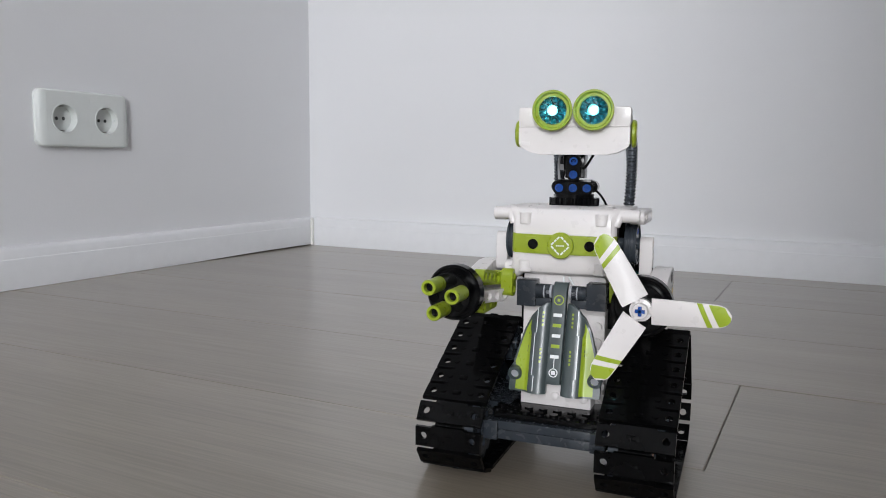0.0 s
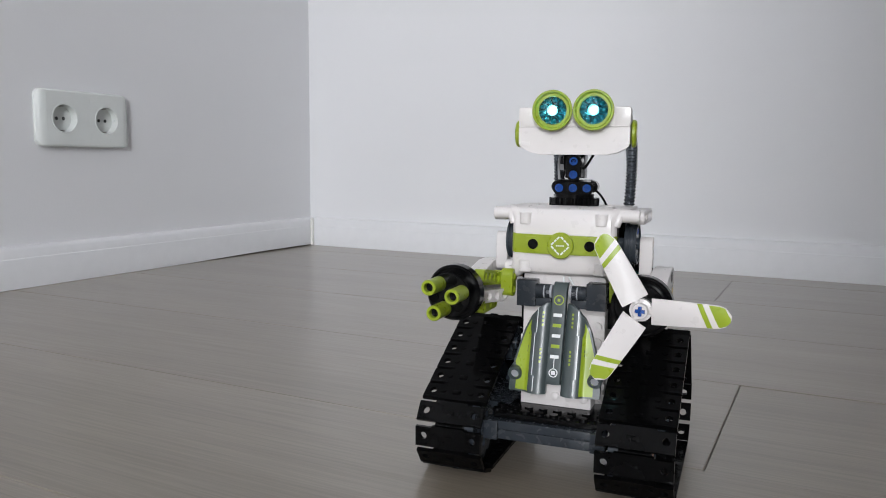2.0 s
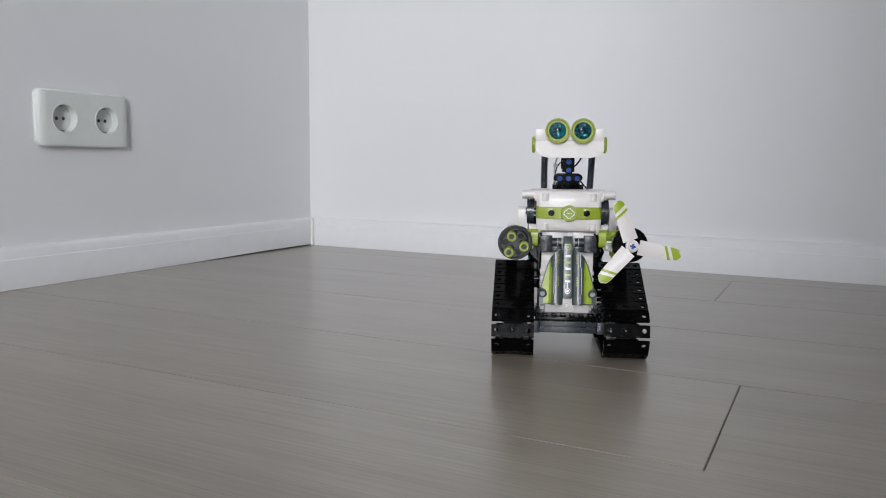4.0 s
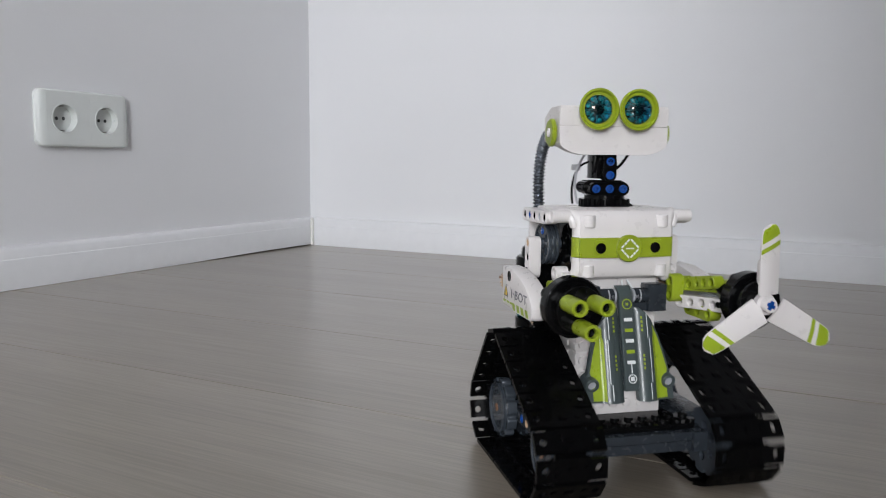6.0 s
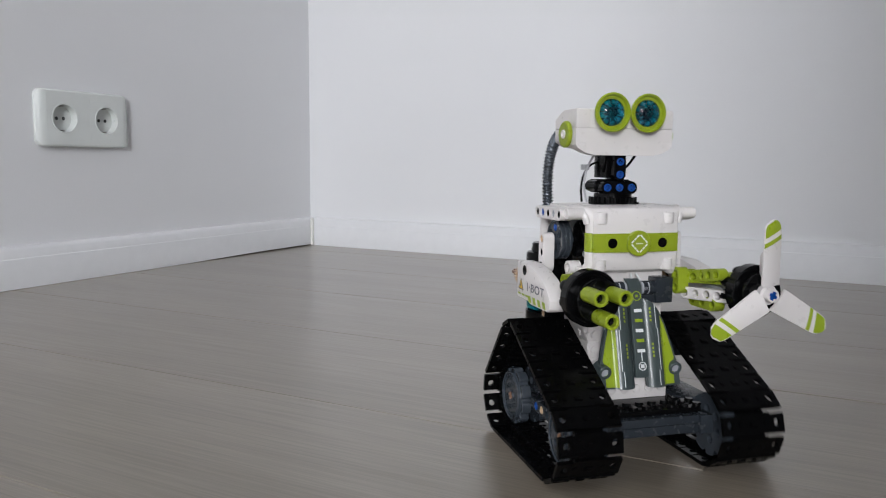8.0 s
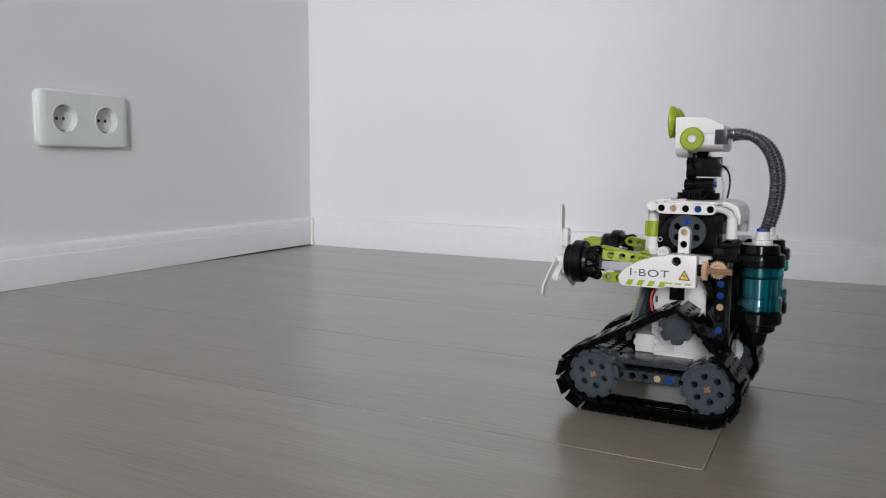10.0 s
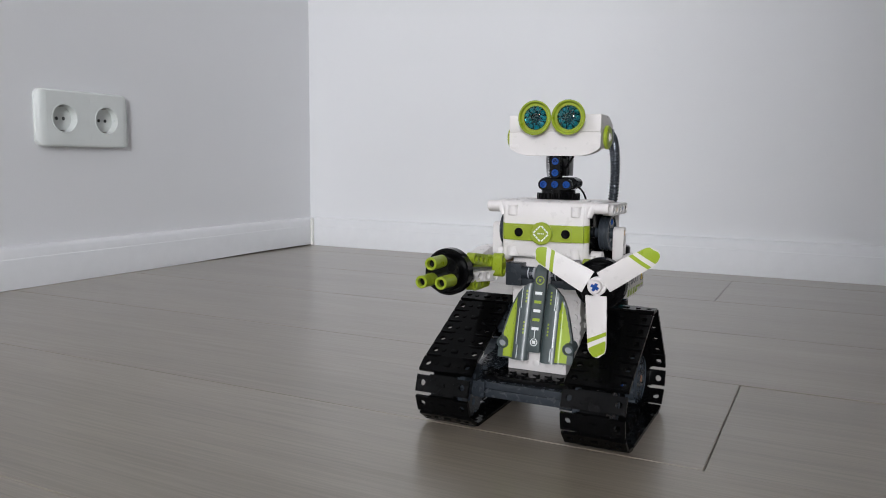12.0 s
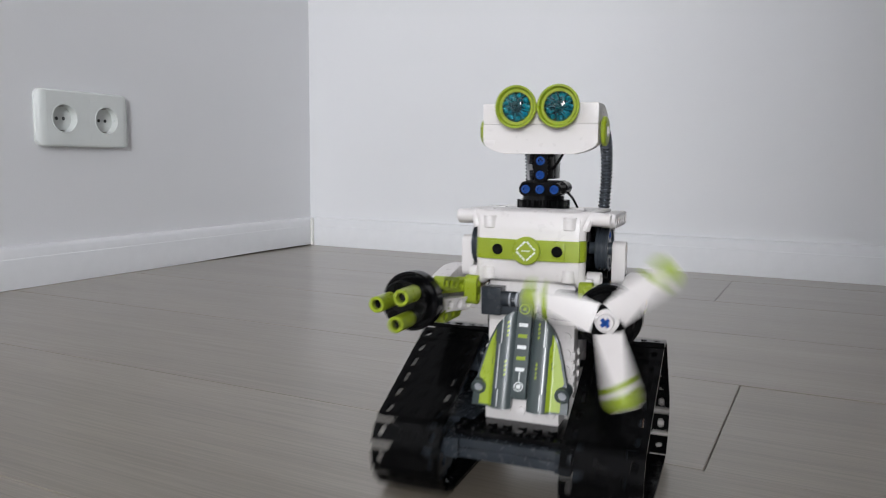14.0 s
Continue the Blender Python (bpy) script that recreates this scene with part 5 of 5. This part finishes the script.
for side in (-1, 1):
    WHEELS.append((build_wheel(robot, FRONT_X, WHEEL_Z, side, True, True), side, 19.4))
    WHEELS.append((build_wheel(robot, -FRONT_X, WHEEL_Z, side, True, side > 0), side, 19.4))
    WHEELS.append((build_wheel(robot, *SPROCKET, side, False, False), side, 12.6))
    belt = new("track")
    belt.parent = robot
    belt["label"] = "black plastic link track"
    me = link_mesh(side)
    for i in range(LINKS):
        ob = new("track_link", me)
        ob.parent = belt
        TRACKS.append((ob, side, i * TRACK_LEN / LINKS))
HEAD_PARTS = ("head_shell", "ear_disc", "eye")
SWINGS = [ob for ob in robot.children if ob.name.split(".")[0] in HEAD_PARTS + ("neck_beam", "neck_block")]
for ob in robot.children:
    ob.location.z -= GROUND / 1000
    if ob.name.split(".")[0] in HEAD_PARTS:
        ob.location.x -= 0.0010
robot.scale = (1.027, 1.027, 1.027)
floor_planks()


# ---- what moves ----
# seconds, place on the floor in metres, heading in degrees
DRIVE = [
    (0, -0.1384, 0.4342, -84.6), (2.7, -0.1384, 0.4342, -84.6), (2.8, -0.1385, 0.4445, -75.6), (2.9, -0.1444, 0.4670, -72.6), (3, -0.1518, 0.4922, -72.6),
    (3.1, -0.1635, 0.5282, -71.9), (3.2, -0.1754, 0.5615, -71.3), (3.4, -0.1980, 0.6290, -70.5), (3.6, -0.2160, 0.6820, -70.0), (3.8, -0.2250, 0.7080, -69.5),
    (4.1, -0.2240, 0.7060, -69.0), (4.3, -0.2090, 0.6700, -68.6), (4.6, -0.1730, 0.5830, -68.2), (4.9, -0.1330, 0.4910, -67.8), (5.1, -0.1120, 0.4420, -67.6),
    (5.3, -0.1026, 0.4196, -67.0), (5.5, -0.1010, 0.4145, -65.4), (5.8, -0.1007, 0.4155, -63.6), (5.9, -0.1030, 0.4240, -56.5), (6, -0.1098, 0.4380, -50.0),
    (6.2, -0.1260, 0.4630, -26.0), (6.4, -0.1560, 0.4895, 1.0), (6.5, -0.1731, 0.4971, 12.8), (6.6, -0.1885, 0.5000, 23.5), (6.7, -0.1945, 0.4990, 30.0),
    (6.8, -0.1960, 0.4980, 31.2), (7, -0.1972, 0.4976, 32.0), (7.2, -0.1965, 0.4985, 31.0), (7.3, -0.1919, 0.5002, 27.2), (7.4, -0.1800, 0.5030, 18.7),
    (7.5, -0.1672, 0.5041, 8.8), (7.6, -0.1540, 0.5020, -3.5), (7.8, -0.1275, 0.4845, -27.4), (8, -0.1116, 0.4672, -48.0), (8.2, -0.1049, 0.4576, -52.7),
    (8.5, -0.1045, 0.4560, -54.5), (8.9, -0.1065, 0.4600, -56.0), (9.2, -0.1210, 0.4940, -68.0), (9.5, -0.1290, 0.5460, -100.0), (9.8, -0.1190, 0.5810, -150.0),
    (10, -0.1070, 0.5920, -181.0), (10.15, -0.1025, 0.5945, -191.5), (10.3, -0.1015, 0.5951, -194.0), (10.5, -0.1015, 0.5965, -194.4), (10.6, -0.1030, 0.5970, -193.5),
    (10.7, -0.1070, 0.5965, -189.0), (10.8, -0.1175, 0.5935, -177.0), (10.9, -0.1294, 0.5890, -165.5), (11, -0.1409, 0.5813, -154.0), (11.1, -0.1545, 0.5660, -139.2),
    (11.2, -0.1645, 0.5450, -122.0), (11.3, -0.1695, 0.5200, -108.5), (11.4, -0.1720, 0.5065, -97.0), (11.5, -0.1715, 0.5016, -92.9), (11.7, -0.1712, 0.4960, -91.0),
    (12, -0.1719, 0.4996, -89.6), (12.1, -0.1720, 0.5180, -89.9), (12.2, -0.1723, 0.5491, -90.0), (12.3, -0.1728, 0.5840, -90.5), (12.5, -0.1722, 0.6482, -91.0),
    (12.7, -0.1726, 0.7030, -90.5), (12.85, -0.1730, 0.7180, -90.2), (13, -0.1730, 0.7144, -89.6), (13.1, -0.1727, 0.6960, -89.0), (13.2, -0.1721, 0.6667, -88.4),
    (13.3, -0.1702, 0.6370, -87.8), (13.5, -0.1641, 0.5585, -86.0), (13.6, -0.1602, 0.5277, -85.6), (13.8, -0.1546, 0.4624, -85.0), (14, -0.1459, 0.3994, -84.7),
]
# seconds, turn of the propeller in degrees; the barrels run with it
SPIN = [(0.0, 0), (2.8, -1), (2.9, -45), (3.0, -144), (3.1, -233), (3.2, -320), (3.7, -720), (4.2, -740), (5.15, -1440), (5.3, -1469), (11.3, -1469), (11.5, -1551), (11.7, -1647), (12.2, -1647),
        (12.3, -1752), (12.5, -1954), (12.7, -2085), (12.8, -2103), (13.0, -2103), (13.1, -2199), (13.2, -2207), (13.3, -2252), (13.4, -2353), (13.5, -2496), (13.6, -2641), (13.7, -2784), (13.8, -2926), (14.0, -3196)]
BARREL = [(0.0, 13), (2.8, 13), (2.9, -32), (3.0, -142), (3.1, -231), (3.2, -318), (3.7, -718), (4.2, -740), (5.15, -1500), (5.3, -1531), (11.3, -1531), (11.5, -1613), (11.7, -1709), (12.2, -1709),
          (12.3, -1814), (12.5, -2016), (12.7, -2143), (13.2, -2143), (13.3, -2195), (13.6, -2450), (13.8, -2650), (14.0, -2832)]


# seconds, swing of the head and neck on the turntable in degrees: it lags in a turn and swings on at its end
SWING = [(0.0, 5), (2.7, 5), (2.85, -2), (3.0, 0), (4.6, 0), (5.3, -5), (5.75, -5), (5.95, -4), (6.2, -7), (6.5, -8), (6.65, 0), (6.8, 6), (7.2, 6), (7.35, 2), (7.5, -2), (7.8, -1), (8.0, 0), (8.2, -3), (8.9, -2), (9.4, 6), (9.9, 5), (10.2, -3.5), (10.6, -3.5),
         (10.8, -8), (11.0, -9.5), (11.2, -8), (11.4, -2), (11.6, 0), (14.0, 0)]


def between(rows, t):
    if t <= rows[0][0]:
        return rows[0][1:]
    for a, c in zip(rows, rows[1:]):
        if t <= c[0]:
            k = (t - a[0]) / (c[0] - a[0])
            return tuple(p + (q - p) * k for p, q in zip(a[1:], c[1:]))
    return rows[-1][1:]


def track_runs():
    """Millimetres that the left and right track have run, at every tenth of a second."""
    runs = [(0.0, 0.0, 0.0)]
    steps = 420
    prev = between(DRIVE, 0.0)
    left = right = 0.0
    for i in range(1, steps + 1):
        t = 14.0 * i / steps
        now = between(DRIVE, t)
        h = radians((now[2] + prev[2]) / 2)
        ahead = (now[0] - prev[0]) * math.cos(h) + (now[1] - prev[1]) * math.sin(h)
        turn = radians(now[2] - prev[2]) * 0.0500
        left += (ahead - turn) * 974
        right += (ahead + turn) * 974
        prev = now
        runs.append((t, left, right))
    return runs


def motions():
    walk(robot, [(t, pose(x, y, 0, 0, 0, a)) for t, x, y, a in DRIVE])
    for ob, rows in ((PROP, SPIN), (GUN, BARREL)):
        at = ob.location.copy()
        keyed = []
        for a, c in zip(rows, rows[1:]):
            n = max(1, math.ceil(abs(c[1] - a[1]) / 60))
            keyed += [(a[0] + (c[0] - a[0]) * i / n, a[1] + (c[1] - a[1]) * i / n) for i in range(n)]
        keyed.append(rows[-1])
        walk(ob, [(t, pose(*at, ang)) for t, ang in keyed])
    pivot = Vector((-0.018, 0, 0))
    for ob in SWINGS:
        at = ob.location.copy()
        keyed = []
        for t, a in SWING:
            p = Matrix.Rotation(radians(a), 3, "Z") @ (at - pivot) + pivot
            keyed.append((t, pose(*p, 0, 0, a)))
        walk(ob, keyed)
    runs = track_runs()
    picks = []
    for i in range(0, 421, 3):
        if i in (0, 420) or abs(runs[i][1] - picks[-1][1]) + abs(runs[i][2] - picks[-1][2]) > 0.3 or abs(runs[min(420, i + 3)][1] - runs[i][1]) + abs(runs[min(420, i + 3)][2] - runs[i][2]) > 0.3:
            picks.append(runs[i])
    for ob, s, r in WHEELS:
        at = ob.location.copy()
        walk(ob, [(p[0], pose(*at, 0, math.degrees(p[1 if s > 0 else 2] / r), 0)) for p in picks])
    for ob, s, u in TRACKS:
        walk(ob, [(p[0], link_pose(u - p[1 if s > 0 else 2])) for p in picks])
    # the eye diodes turn their lit face out while the eyes shine
    lit = [(0.0, 0), (0.8, 0), (0.8334, 60), (0.8667, 120), (0.9, 180), (1.3, 180), (1.3334, 120), (1.3667, 60), (1.4, 0), (2.0, 0), (2.0334, 60), (2.0667, 120), (2.1, 180), (14.0, 180)]
    for ob in DIODES:
        at = ob.location.copy()
        walk(ob, [(t, pose(*at, 0, 0, a)) for t, a in lit])


motions()
